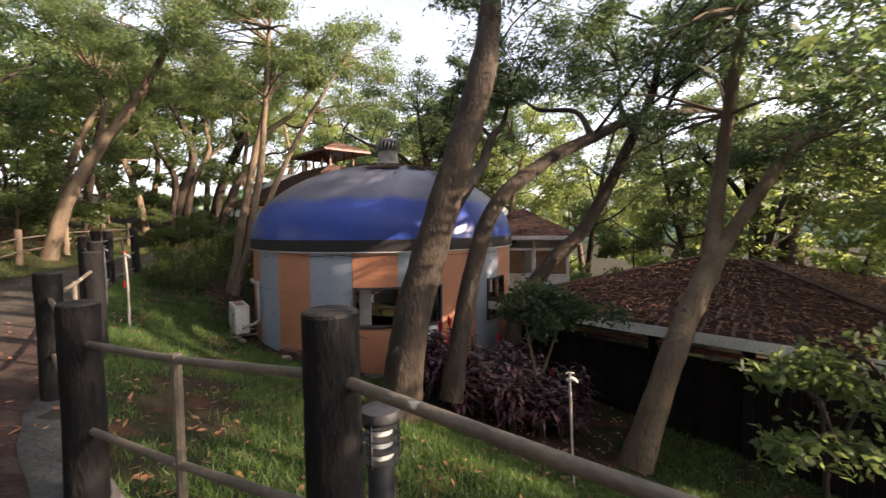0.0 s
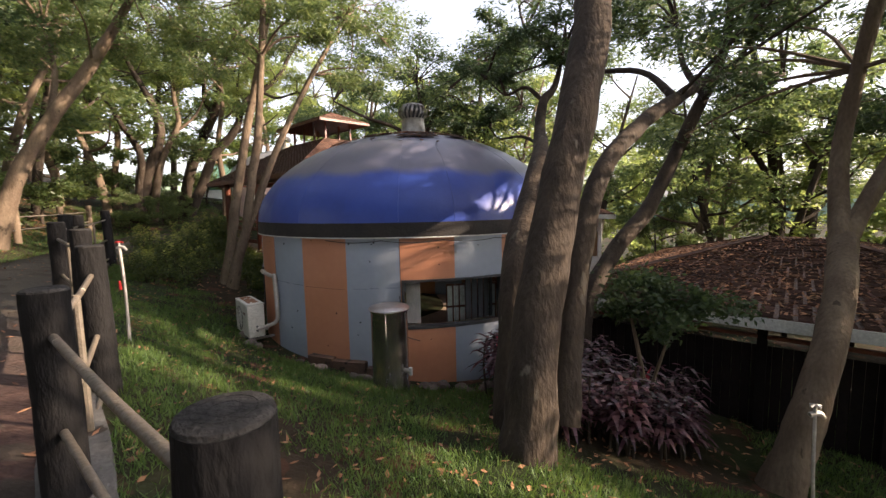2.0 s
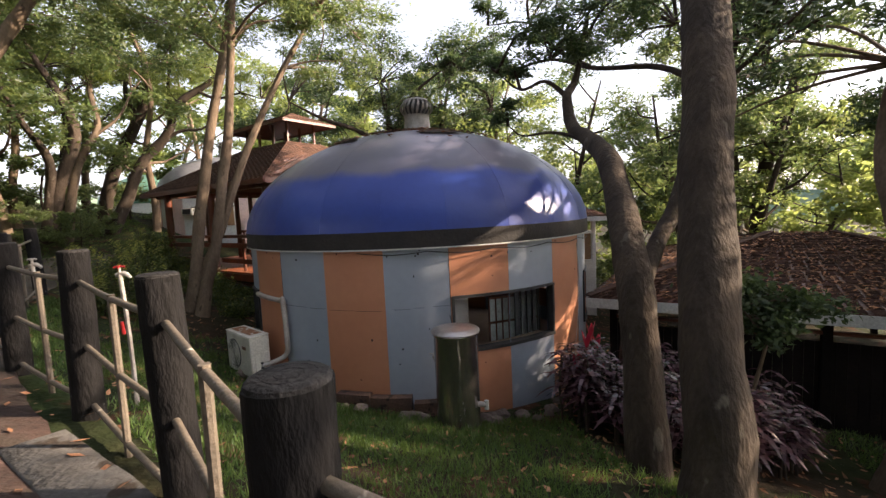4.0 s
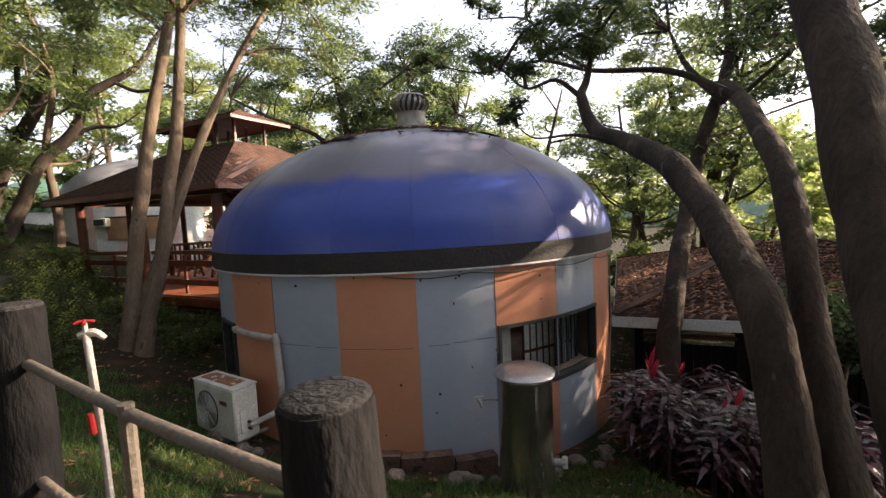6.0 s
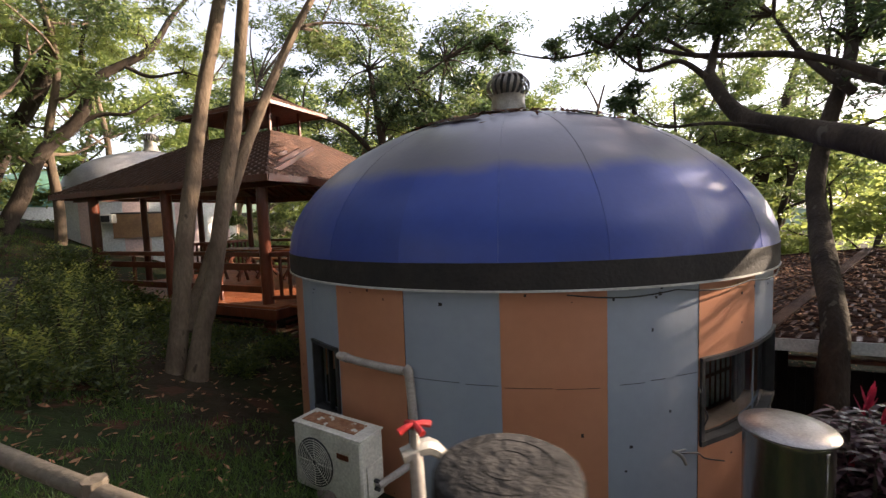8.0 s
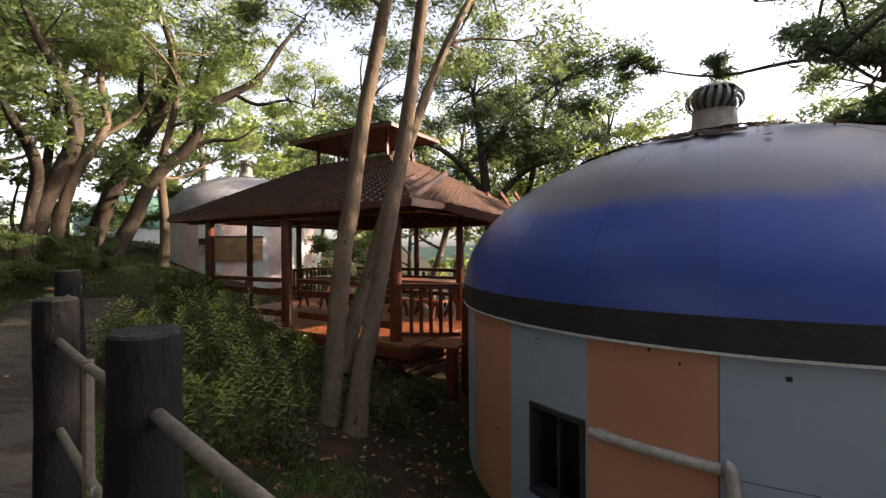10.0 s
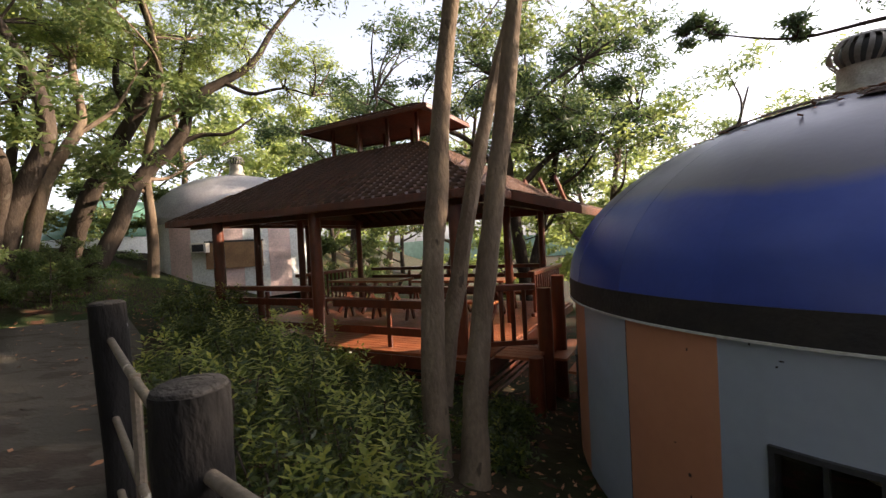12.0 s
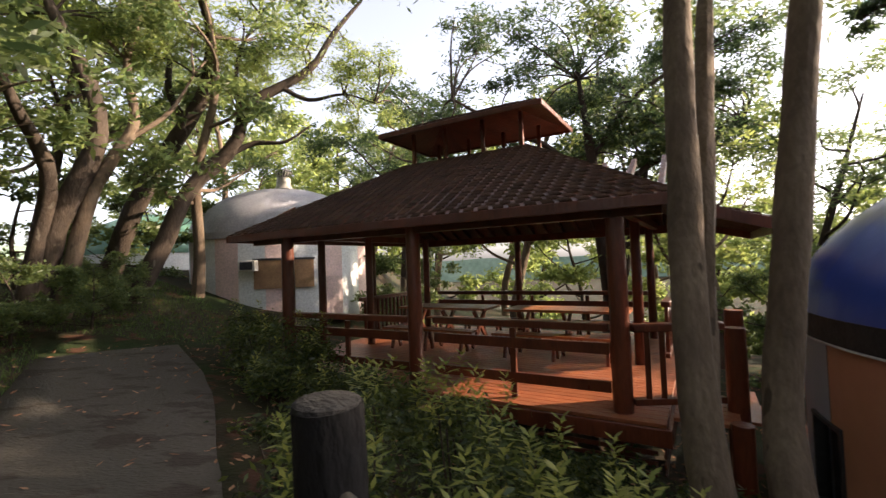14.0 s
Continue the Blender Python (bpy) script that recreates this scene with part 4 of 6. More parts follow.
def build_air_conditioner():
    """The outdoor unit on its bracket; its long face looks outwards."""
    o, turn = Vector((-2.5, -2.56, 0.57)), -42.0
    ac = thing("outdoor_air_conditioner", tuple(o), "off-white outdoor air conditioner with a rusty top beside striped wall", "air conditioner")
    w, d, h = 0.8, 0.28, 0.57
    m = pose(*o, 0, 0, turn)

    def b(at, size, bevel=0.01):
        p = m @ Vector(at)
        return box(tuple(p), size, turn, bevel)

    part("casing", b((0, 0, 0), (w, d, h), 0.018), M_AC, ac, "off-white metal casing")
    part("top_panel", b((0, 0, h / 2 + 0.009), (w + 0.012, d + 0.012, 0.016), 0.006), M_AC, ac, "off-white top panel with rust")
    part("rust_patch", b((-0.03, 0, h / 2 + 0.021), (w * 0.78, d * 0.62, 0.004), 0.001), M_RUST, ac, "peeling rusty patch")
    part("side_cover", b((w / 2 + 0.008, 0.01, -0.07), (0.014, d * 0.7, 0.26), 0.006), M_AC, ac)
    for k in range(9):
        r = 0.03 + 0.021 * k
        pts = [tuple(m @ Vector((-0.13 + r * math.cos(t * math.pi / 10), -d / 2 - 0.012, -0.01 + r * math.sin(t * math.pi / 10)))) for t in range(21)]
        part("grille_ring", tube(pts, [0.0035] * 21, 5, 1, 0, False), M_AC, ac, "fan guard ring")
    part("fan_opening", bmesh_disc(m @ Vector((-0.13, -d / 2 - 0.003, -0.01)), 0.215, m), M_DARK, ac, "dark fan opening")
    for k in range(8):
        a = math.pi * k / 4
        p0 = m @ Vector((-0.13 + 0.02 * math.cos(a), -d / 2 - 0.014, -0.01 + 0.02 * math.sin(a)))
        p1 = m @ Vector((-0.13 + 0.21 * math.cos(a), -d / 2 - 0.014, -0.01 + 0.21 * math.sin(a)))
        part("grille_spoke", add_tube(bmesh.new(), [p0, p1], [0.003] * 2, 5, 1), M_AC, ac)
    part("badge", b((0.2, -d / 2 - 0.004, 0.12), (0.13, 0.006, 0.045), 0.001), M_RED_WOOD, ac, "small red badge")
    for x in (-0.25, 0.25):
        part("foot", b((x, 0, -h / 2 - 0.02), (0.06, d + 0.04, 0.04), 0.004), M_DARK, ac)
        part("bracket", b((x, 0.13, -h / 2 - 0.06), (0.035, 0.55, 0.035), 0.002), M_VENT, ac, "metal bracket to the wall")
    for k in range(2):
        part("valve", tube([tuple(m @ Vector((w / 2 + 0.01, 0.0, -0.16 + 0.07 * k))), tuple(m @ Vector((w / 2 + 0.06, 0.0, -0.16 + 0.07 * k)))], [0.016, 0.016], 8, 1), M_DARK, ac, "dark service valve")
    return m, w


def bmesh_disc(c, r, m):
    bm = bmesh.new()
    vs = [bm.verts.new(c + (m.to_3x3() @ Vector((r * math.cos(a * math.pi / 16), 0, r * math.sin(a * math.pi / 16))))) for a in range(32)]
    f = bm.faces.new(vs)
    e = bmesh.ops.extrude_face_region(bm, geom=[f])
    bmesh.ops.translate(bm, vec=m.to_3x3() @ Vector((0, -0.004, 0)), verts=[v for v in e["geom"] if isinstance(v, bmesh.types.BMVert)])
    return bm


AC_M, AC_W = build_air_conditioner()
duct = thing("pipe_cover", tuple(polar(-130, R, 1.2)), "off-white plastic pipe cover bent down to the air conditioner", "pipe")
pts = [polar(a, R + 0.04, 1.34 - 0.003 * i) for i, a in enumerate(range(-142, -126, 3))]
part("horizontal_run", tube([tuple(q) for q in pts], [0.036] * len(pts), 10, 2), M_PVC, duct)
p_end = AC_M @ Vector((AC_W / 2 + 0.06, 0.0, -0.12))
part("down_run", tube([tuple(polar(-126.6, R + 0.05, 1.36)), tuple(polar(-126, R + 0.055, 1.3)), tuple(polar(-125.5, R + 0.055, 0.8)), tuple(polar(-126, R + 0.08, 0.55)), tuple(p_end)], [0.034, 0.04, 0.038, 0.036, 0.03], 10, 5), M_PVC, duct)
part("joint", tube([tuple(polar(-141, R + 0.04, 1.34)), tuple(polar(-139.5, R + 0.04, 1.338))], [0.045, 0.045], 10, 1), M_PVC, duct)


def build_tank():
    x, y, z = 0.53, -3.98, 0.0
    g = gz(x, y)
    t = thing("water_tank", (x, y, g), "upright stainless steel water tank with worn lid by striped wall", "water tank")
    part("body", lathe((x, y, g), [(0.25, -0.05), (0.255, 0.02), (0.255, 0.06), (0.248, 0.08), (0.248, 1.1 - g), (0.258, 1.115 - g), (0.258, 1.135 - g), (0.25, 1.15 - g)], 40), M_STEEL, t, "reflective stainless steel body")
    part("lid", lathe((x, y, 1.14), [(0.27, 0), (0.275, 0.012), (0.26, 0.03), (0.15, 0.05), (0.02, 0.056)], 40), M_STEELLID, t, "worn metal lid")
    part("seam", box((x + 0.02, y - 0.249, 0.55), (0.02, 0.01, 1.1), 0, 0.002), M_STEEL, t)
    part("outlet", tube([(x + 0.22, y - 0.1, 0.33), (x + 0.31, y - 0.13, 0.33)], [0.03, 0.03], 12, 1), M_PVC, t, "short outlet pipe")
    part("outlet_cap", tube([(x + 0.31, y - 0.13, 0.28), (x + 0.31, y - 0.13, 0.38)], [0.025, 0.025], 12, 1), M_LAMPWHITE, t, "white valve")


build_tank()


def build_wall_pipes():
    for k, pts in enumerate(([(-80.6, 1.15), (-80.4, 1.1), (-80, 1.0), (-79, 0.9), (-79.4, 0.8)], [(-84, 0.62), (-81, 0.6), (-79, 0.52), (-75, 0.45)], [(-35, 1.9), (-34.5, 1.2), (-36, 0.5), (-40, 0.1)])):
        c = thing("cable", tuple(polar(pts[0][0], R, pts[0][1])), "thin loose cable along the house wall", "cable")
        part("wire", tube([tuple(polar(a, R + 0.02 + 0.02 * (i % 2), z)) for i, (a, z) in enumerate(pts)], [0.006] * len(pts), 6, 4), M_DARK if k < 2 else M_PVC, c)
    tap = thing("wall_tap", tuple(polar(-84.5, R + 0.04, 0.62)), "small corroded wall tap", "tap")
    part("body", tube([tuple(polar(-85, R, 0.64)), tuple(polar(-85, R + 0.09, 0.64)), tuple(polar(-84.6, R + 0.11, 0.58))], [0.014, 0.016, 0.012], 8, 3), M_VENT, tap)
    part("handle", tube([tuple(polar(-86, R + 0.07, 0.68)), tuple(polar(-84, R + 0.07, 0.68))], [0.008, 0.008], 6, 1), M_VENT, tap)


build_wall_pipes()

# ---- the fence, its posts shaped like logs ----


def build_fence():
    tops = {(5.1, -10.05): 2.27, (3.34, -9.27): 2.28, (1.71, -8.82): 2.17, (0.15, -7.91): 2.19, (-0.82, -6.84): 2.28, (-2.03, -5.87): 2.35, (-3.36, -5.03): 2.395, (-5.57, -2.89): 2.45, (-6.69, -1.31): 2.52}
    out = []
    for k, (x, y) in enumerate(FENCE):
        g = gz(x, y)
        top = tops.get((x, y), g + 1.2)
        post = thing("fence_post", (x, y, g), "thick dark log-shaped fence post with pale lichen flecks", "fence post", "fence posts along the path")
        lean = Vector(((0.02, -0.015, 0.01, 0, -0.03, 0.02, 0, 0.015, 0, -0.05)[k], 0, 0))
        part("shaft", tube([(x - lean.x, y, g - 0.3), (x - lean.x * 0.5, y, (g + top) / 2), (x, y, top - 0.015)], [0.094, 0.09, 0.088], 20, 10, 0.09, True, k), M_POST, post, "dark rough shaft")
        part("end_grain", tube([(x, y, top - 0.016), (x, y, top - 0.006), (x, y, top)], [0.086, 0.084, 0.074], 20, 1, 0.05, True, k), M_POSTTOP, post, "grey cracked end grain with rings")
        if k < 9:
            for r in (0.03, 0.056):
                part("growth_ring", tube([(x + r * math.cos(a * math.pi / 8), y + r * math.sin(a * math.pi / 8), top - 0.0008) for a in range(17)], [0.0016] * 17, 4, 1, 0, False), M_POST, post)
        out.append(Vector((x, y, top)))
    for k, (a, b) in enumerate(zip(out, out[1:])):
        rail = thing("fence_rail", tuple((a + b) / 2), "weathered grey-brown pipe rails between two fence posts", "fence rail", "fence rails along the path")
        for i, drop in enumerate((0.21, 0.65, 1.06)):
            d = (b - a).normalized()
            p, q = a + d * 0.07 - Vector((0, 0, drop)), b - d * 0.07 - Vector((0, 0, drop))
            mid = (p + q) / 2 + Vector((0, 0, -0.015))
            part("rail", tube([tuple(p), tuple(mid), tuple(q)], [0.018, 0.018, 0.018], 12, 4, 0.05, True, k * 3 + i), M_RAIL, rail)
        mid = (a + b) / 2
        if k in (1, 3, 4, 5, 7, 8):
            s = thing("stanchion", (mid.x, mid.y, gz(mid.x, mid.y)), "thin grey-green steel stake supporting the fence rails", "stake", "stakes under the fence rails")
            part("stake", tube([(mid.x, mid.y, gz(mid.x, mid.y) - 0.2), (mid.x, mid.y, mid.z - 0.2)], [0.021, 0.021], 8, 1), M_RAIL, s)


build_fence()

far_posts = [(-9.9, -1.9), (-11.2, 0.2), (-12.2, 2.2), (-13.4, 4.2), (-8.2, -3.7), (-6.6, -5.6)]
for k, (x, y) in enumerate(far_posts):
    g = gz(x, y)
    post = thing("short_fence_post", (x, y, g), "short brown wooden fence post across the path", "fence post", "posts of the far fence")
    part("shaft", tube([(x, y, g - 0.2), (x, y, g + 0.95)], [0.09, 0.085], 12, 4, 0.1, True, k), M_BARK_PALE, post)
order = [far_posts[i] for i in (3, 2, 1, 0, 4, 5)]
for k, (a, b) in enumerate(zip(order, order[1:])):
    ga, gb = gz(*a), gz(*b)
    rail = thing("far_fence_rail", ((a[0] + b[0]) / 2, (a[1] + b[1]) / 2, ga + 0.6), "thin pale rails of the far fence", "fence rail", "rails of the far fence")
    for h in (0.35, 0.7):
        part("rail", tube([(*a, ga + h), (*b, gb + h)], [0.02, 0.02], 8, 1), M_RAIL, rail)


def build_tap(x, y, top, red, label, k=1.0):
    g = gz(x, y)
    t = thing("garden_tap", (x, y, g), label, "garden tap")
    part("standpipe", tube([(x + 0.05, y - 0.03, g - 0.1), (x + 0.02, y, (g + top) / 2), (x, y, top - 0.05)], [0.017 * k, 0.016 * k, 0.016 * k], 10, 6, 0.25), M_PVC, t, "crooked pale standpipe")
    part("tap_body", tube([(x - 0.03, y, top - 0.06), (x + 0.03, y + 0.01, top - 0.05), (x + 0.07, y + 0.02, top - 0.085)], [0.018, 0.02, 0.012], 8, 3), M_VENT, t, "corroded tap body")
    part("stem", tube([(x, y, top - 0.05), (x, y, top)], [0.012, 0.01], 8, 1), M_VENT, t)
    part("handle", tube([(x - 0.036, y - 0.012, top), (x - 0.014, y - 0.005, top + 0.008), (x + 0.014, y + 0.005, top + 0.008), (x + 0.036, y + 0.012, top)], [0.009, 0.007, 0.007, 0.009], 8, 3), M_RED if red else M_VENT, t, "red cross handle" if red else "grey handle")
    part("handle", tube([(x + 0.014, y - 0.03, top), (x, y, top + 0.01), (x - 0.014, y + 0.03, top)], [0.008, 0.007, 0.008], 8, 3), M_RED if red else M_VENT, t, "red cross handle" if red else "grey handle")
    if red:
        part("second_valve", tube([(x + 0.01, y - 0.04, top - 0.52), (x + 0.01, y - 0.05, top - 0.42)], [0.016, 0.013], 8, 1), M_RED, t, "small red valve")


build_tap(-2.09, -5.40, 2.17, True, "garden tap with red handle on crooked pale standpipe by fence")
build_tap(-3.62, -4.52, 2.2, False, "grey garden tap on a crooked pale standpipe in the grass")
build_tap(4.17, -6.38, 1.15, False, "small sprinkler tap on a thin pale standpipe in the grass", 0.65)
sx, sy = 4.5, -3.11
st = thing("garden_stake", (sx, sy, gz(sx, sy)), "thin bare stake in the ground", "stake")
part("stake", tube([(sx, sy, gz(sx, sy) - 0.4), (sx + 0.01, sy, 0.1)], [0.02, 0.016], 8, 3, 0.1), M_BARK_PALE, st)


def build_bollard():
    x, y, top = 3.18, -8.5, 1.64
    g = gz(x, y)
    b = thing("bollard_lamp", (x, y, g), "dark metal bollard lamp with a louvred frosted head, on the grass", "bollard lamp")
    part("column", lathe((x, y, g), [(0.075, -0.1), (0.07, 0.0), (0.068, top - g - 0.28)], 24), M_DARK, b, "dark grey column")
    part("diffuser", lathe((x, y, top - 0.28), [(0.062, 0), (0.062, 0.23)], 24), M_LAMPWHITE, b, "frosted white diffuser")
    for k in range(4):
        part("louvre", lathe((x, y, top - 0.27 + 0.06 * k), [(0.09, 0), (0.092, 0.008), (0.065, 0.022)], 24), M_DARK, b, "dark louvre ring")
    for k in range(3):
        p = polar(120 * k + 20, 0.088, 0, (x, y))
        part("strut", box((p.x, p.y, top - 0.15), (0.012, 0.012, 0.26), 120 * k + 20, 0), M_DARK, b)
    part("cap", lathe((x, y, top - 0.055), [(0.1, 0), (0.102, 0.02), (0.095, 0.045), (0.06, 0.055)], 28), M_DARK, b, "dark round cap")


build_bollard()

# ---- furniture in the pavilion ----


def build_table(a0, a1, b0, b1, top, label):
    q = pav((a0 + a1) / 2, (b0 + b1) / 2, DECK)
    t = thing("long_table", tuple(q), label, "table")
    n = 4
    for k in range(n):
        b = b0 + (b1 - b0) * (k + 0.5) / n
        part("board", add_beam(bmesh.new(), pav(a0, b, top), pav(a1, b, top), (b1 - b0) / n - 0.006, 0.045), M_TABLE, t, "glossy reddish table board")
    m = 3
    for k in range(m):
        a = a0 + 0.3 + (a1 - a0 - 0.6) * k / (m - 1)
        for s in (0, 1):
            lo, hi = (b0, b1) if s else (b1, b0)
            part("leg", add_beam(bmesh.new(), pav(a, lo + (0.02 if s else -0.02), DECK + 0.03), pav(a, hi + (-0.12 if s else 0.12), top - 0.04), 0.05, 0.09), M_RED_WOOD, t, "dark crossed leg")
    return t


def build_bench(a0, a1, b, seat, label):
    q = pav((a0 + a1) / 2, b, DECK)
    t = thing("bench", tuple(q), label, "bench", "benches beside the tables")
    for o in (-0.08, 0.08):
        part("seat_board", add_beam(bmesh.new(), pav(a0, b + o, seat), pav(a1, b + o, seat), 0.14, 0.04), M_TABLE, t)
    for a in (a0 + 0.25, (a0 + a1) / 2, a1 - 0.25):
        for o in (-1, 1):
            part("leg", add_beam(bmesh.new(), pav(a, b + o * 0.15, DECK + 0.03), pav(a, b + o * 0.04, seat - 0.02), 0.05, 0.06), M_RED_WOOD, t)


for a0, a1, b0 in ((0.95, 3.2, 3.0), (3.6, 5.7, 3.0)):
    build_table(a0, a1, b0, b0 + 0.8, 1.88, "long reddish picnic table with crossed legs on the pavilion deck")
    build_bench(a0, a1, b0 - 0.45, 1.52, "low reddish bench beside a picnic table")
    build_bench(a0, a1, b0 + 1.25, 1.52, "low reddish bench beside a picnic table")

# ---- plants ----


def build_hedge(name, spots, per, label, length, width, mat, sprigs, seed, category="hedge"):
    """A low shrub of many small leaves on thin stems, with longer sprigs on top."""
    rng = np.random.default_rng(seed)
    rnd = random.Random(seed)
    x0, y0 = spots[0][0], spots[0][1]
    h = thing(name, (x0, y0, gz(x0, y0)), label, category)
    stems = bmesh.new()
    cs, rs = [], []
    for x, y, r, z in spots:
        g = gz(x, y)
        for k in range(10):
            a, d = rnd.uniform(0, 6.28), rnd.uniform(0.0, r * 0.85)
            px, py = x + d * math.cos(a), y + d * math.sin(a)
            if k < 3:
                add_tube(stems, [(x + 0.3 * (px - x), y + 0.3 * (py - y), g - 0.1), (px, py, g + (z - g) * 0.8)], [0.012, 0.006], 5, 1)
            zz = g + (z - g) * rnd.uniform(0.2, 0.86) * (1 - 0.3 * (d / r) ** 2)
            cs.append((px, py, zz))
            rs.append(r * rnd.uniform(0.35, 0.6))
    part("stemwork", stems, M_BARK, h, kind="stuff")
    v, f = leaves(rng, cs, rs, per, length, width, 0.7)
    raw("foliage", v, f, mat, h, kind="stuff")
    if sprigs:
        vs, fs, n = [], [], 0
        for k in range(sprigs):
            x, y, r, z = spots[rnd.randrange(len(spots))]
            a, d = rnd.uniform(0, 6.28), rnd.uniform(0, r)
            px, py = x + d * math.cos(a), y + d * math.sin(a)
            top = z + rnd.uniform(-0.12, 0.14)
            for j in range(16):
                zz = top - 0.011 * j
                aa = j * 2.4
                dirn = np.array([math.cos(aa), math.sin(aa), 0.7 - 0.06 * j])
                dirn /= np.linalg.norm(dirn)
                s = np.cross(dirn, (0, 0, 1))
                s /= np.linalg.norm(s)
                p = np.array((px, py, zz))
                L = 0.065 + 0.003 * j
                vs += [p, p + dirn * L * 0.5 + s * 0.014, p + dirn * L, p + dirn * L * 0.5 - s * 0.014]
                fs.append((n, n + 1, n + 2, n + 3))
                n += 4
        raw("shoot_growth", vs, fs, L_SHOOT, h, "upright yellow-green leafy shoots", kind="stuff")


rnd = random.Random(5)
spots = []
for a in np.arange(-0.6, 6.6, 0.55):
    for b in np.arange(-1.9, 0.05, 0.5):
        q = pav(a + rnd.uniform(-0.2, 0.2), b + rnd.uniform(-0.2, 0.2), 0)
        if (q - Vector((-4.6, -0.3, 0))).length < 0.75 or float(from_edge(q.x, q.y)) < 0.35:
            continue
        crest = float(np.interp(a, (0.0, 1.5, 2.7, 3.2, 4.0, 4.6, 5.6, 6.6), (0.65, 0.88, 1.08, 1.36, 1.68, 2.05, 2.2, 2.28)))
        spots.append((q.x, q.y, 0.42, crest + rnd.uniform(-0.08, 0.08) - 0.12 * max(-1.0 - b, 0)))
quarter = len(spots) // 4
for k in range(4):
    build_hedge("hedge", spots[k * quarter : (k + 1) * quarter] if k < 3 else spots[3 * quarter :], 100, "dense green hedge with yellow-green shoots beside the wooden pavilion", 0.078, 0.027, L_HEDGE, 26, 20 + k)
spots = [(-6.2 + rnd.uniform(-0.3, 0.3) - 0.45 * i, -1.0 + 0.62 * i + rnd.uniform(-0.15, 0.15), 0.4, 2.0 + rnd.uniform(-0.08, 0.1)) for i in range(8)]
spots += [(x, y, 0.42, z) for x, y, z in ((-5.75, -1.35, 1.75), (-5.35, -1.0, 1.65), (-5.3, -1.75, 1.6), (-5.65, -0.6, 1.8), (-6.0, -0.2, 1.95), (-5.25, -0.35, 1.7), (-6.2, 0.3, 2.0), (-6.6, 0.9, 2.05), (-6.05, 0.9, 2.0), (-4.95, -1.1, 1.4))]
build_hedge("hedge", [s for s in spots if float(from_edge(s[0], s[1])) > 0.25], 120, "green roadside shrub with yellow-green shoots, by the path", 0.06, 0.022, L_HEDGE, 110, 31)


def build_spiky(x, y, height, colour, label, seed, n=26, tip=None):
    """A cordyline: long leaves in a tuft on a short stem."""
    rnd = random.Random(seed)
    g = gz(x, y)
    p = thing("cordyline", (x, y, g), label, "cordyline plant", "purple cordylines under the tree")
    part("stem", tube([(x, y, g - 0.1), (x + rnd.uniform(-0.05, 0.05), y, g + height * 0.5), (x, y, g + height * 0.85)], [0.018, 0.015, 0.01], 6, 2), M_BARK, p)
    for name, mat, count, frac in (("leaf_tuft", colour, n, 1.0),) + ((("new_leaves", tip, 3, 0.85),) if tip else ()):
        vs, fs, m = [], [], 0
        for k in range(count):
            a = k * 2.4 + rnd.uniform(-0.2, 0.2)
            lift = rnd.uniform(0.1, 0.9) if name == "leaf_tuft" else rnd.uniform(2.6, 5.0)
            z = g + height * (0.4 + 0.5 * k / count) if name == "leaf_tuft" else g + height * 0.88
            L = rnd.uniform(0.2, 0.36) * frac
            d = Vector((math.cos(a), math.sin(a), lift)).normalized()
            s = d.cross(Vector((0, 0, 1))).normalized()
            c = Vector((x, y, z))
            w = 0.024 if name == "leaf_tuft" else 0.032
            for j in range(4):
                t = j / 4
                t2 = (j + 1) / 4
                q = lambda t: c + d * L * t - Vector((0, 0, (0.55 if name == "leaf_tuft" else 0.1) * L * t * t))
                ww = lambda t: w * math.sin(math.pi * (0.12 + 0.88 * t)) + 0.002
                A, B = q(t), q(t2)
                vs += [A - s * ww(t), A + s * ww(t), B + s * ww(t2), B - s * ww(t2)]
                fs.append((m, m + 1, m + 2, m + 3))
                m += 4
        raw(name, [tuple(v) for v in vs], fs, mat, p, "long narrow leaves")


rnd = random.Random(11)
k = 0
for i in range(170):
    a, d = rnd.uniform(0, 6.28), rnd.uniform(0, 1) ** 0.5
    x, y = 3.15 + 1.35 * d * math.cos(a), -3.62 + 1.0 * d * math.sin(a)
    if math.hypot(x - CX, y - CY) < R + 0.3 or math.hypot(x - 2.35, y + 5.5) < 0.55:
        continue
    build_spiky(x, y, rnd.uniform(0.45, 1.1), L_PURPLE, "purple-leaved cordyline in a dense clump by the house" if i % 16 else "purple-leaved cordyline with scarlet new leaves", 100 + i, 24, L_SCARLET if i % 16 == 0 else None)
build_spiky(2.3, -3.2, 1.15, L_PURPLE, "purple-leaved cordyline with scarlet new leaves", 77, 24, L_SCARLET)


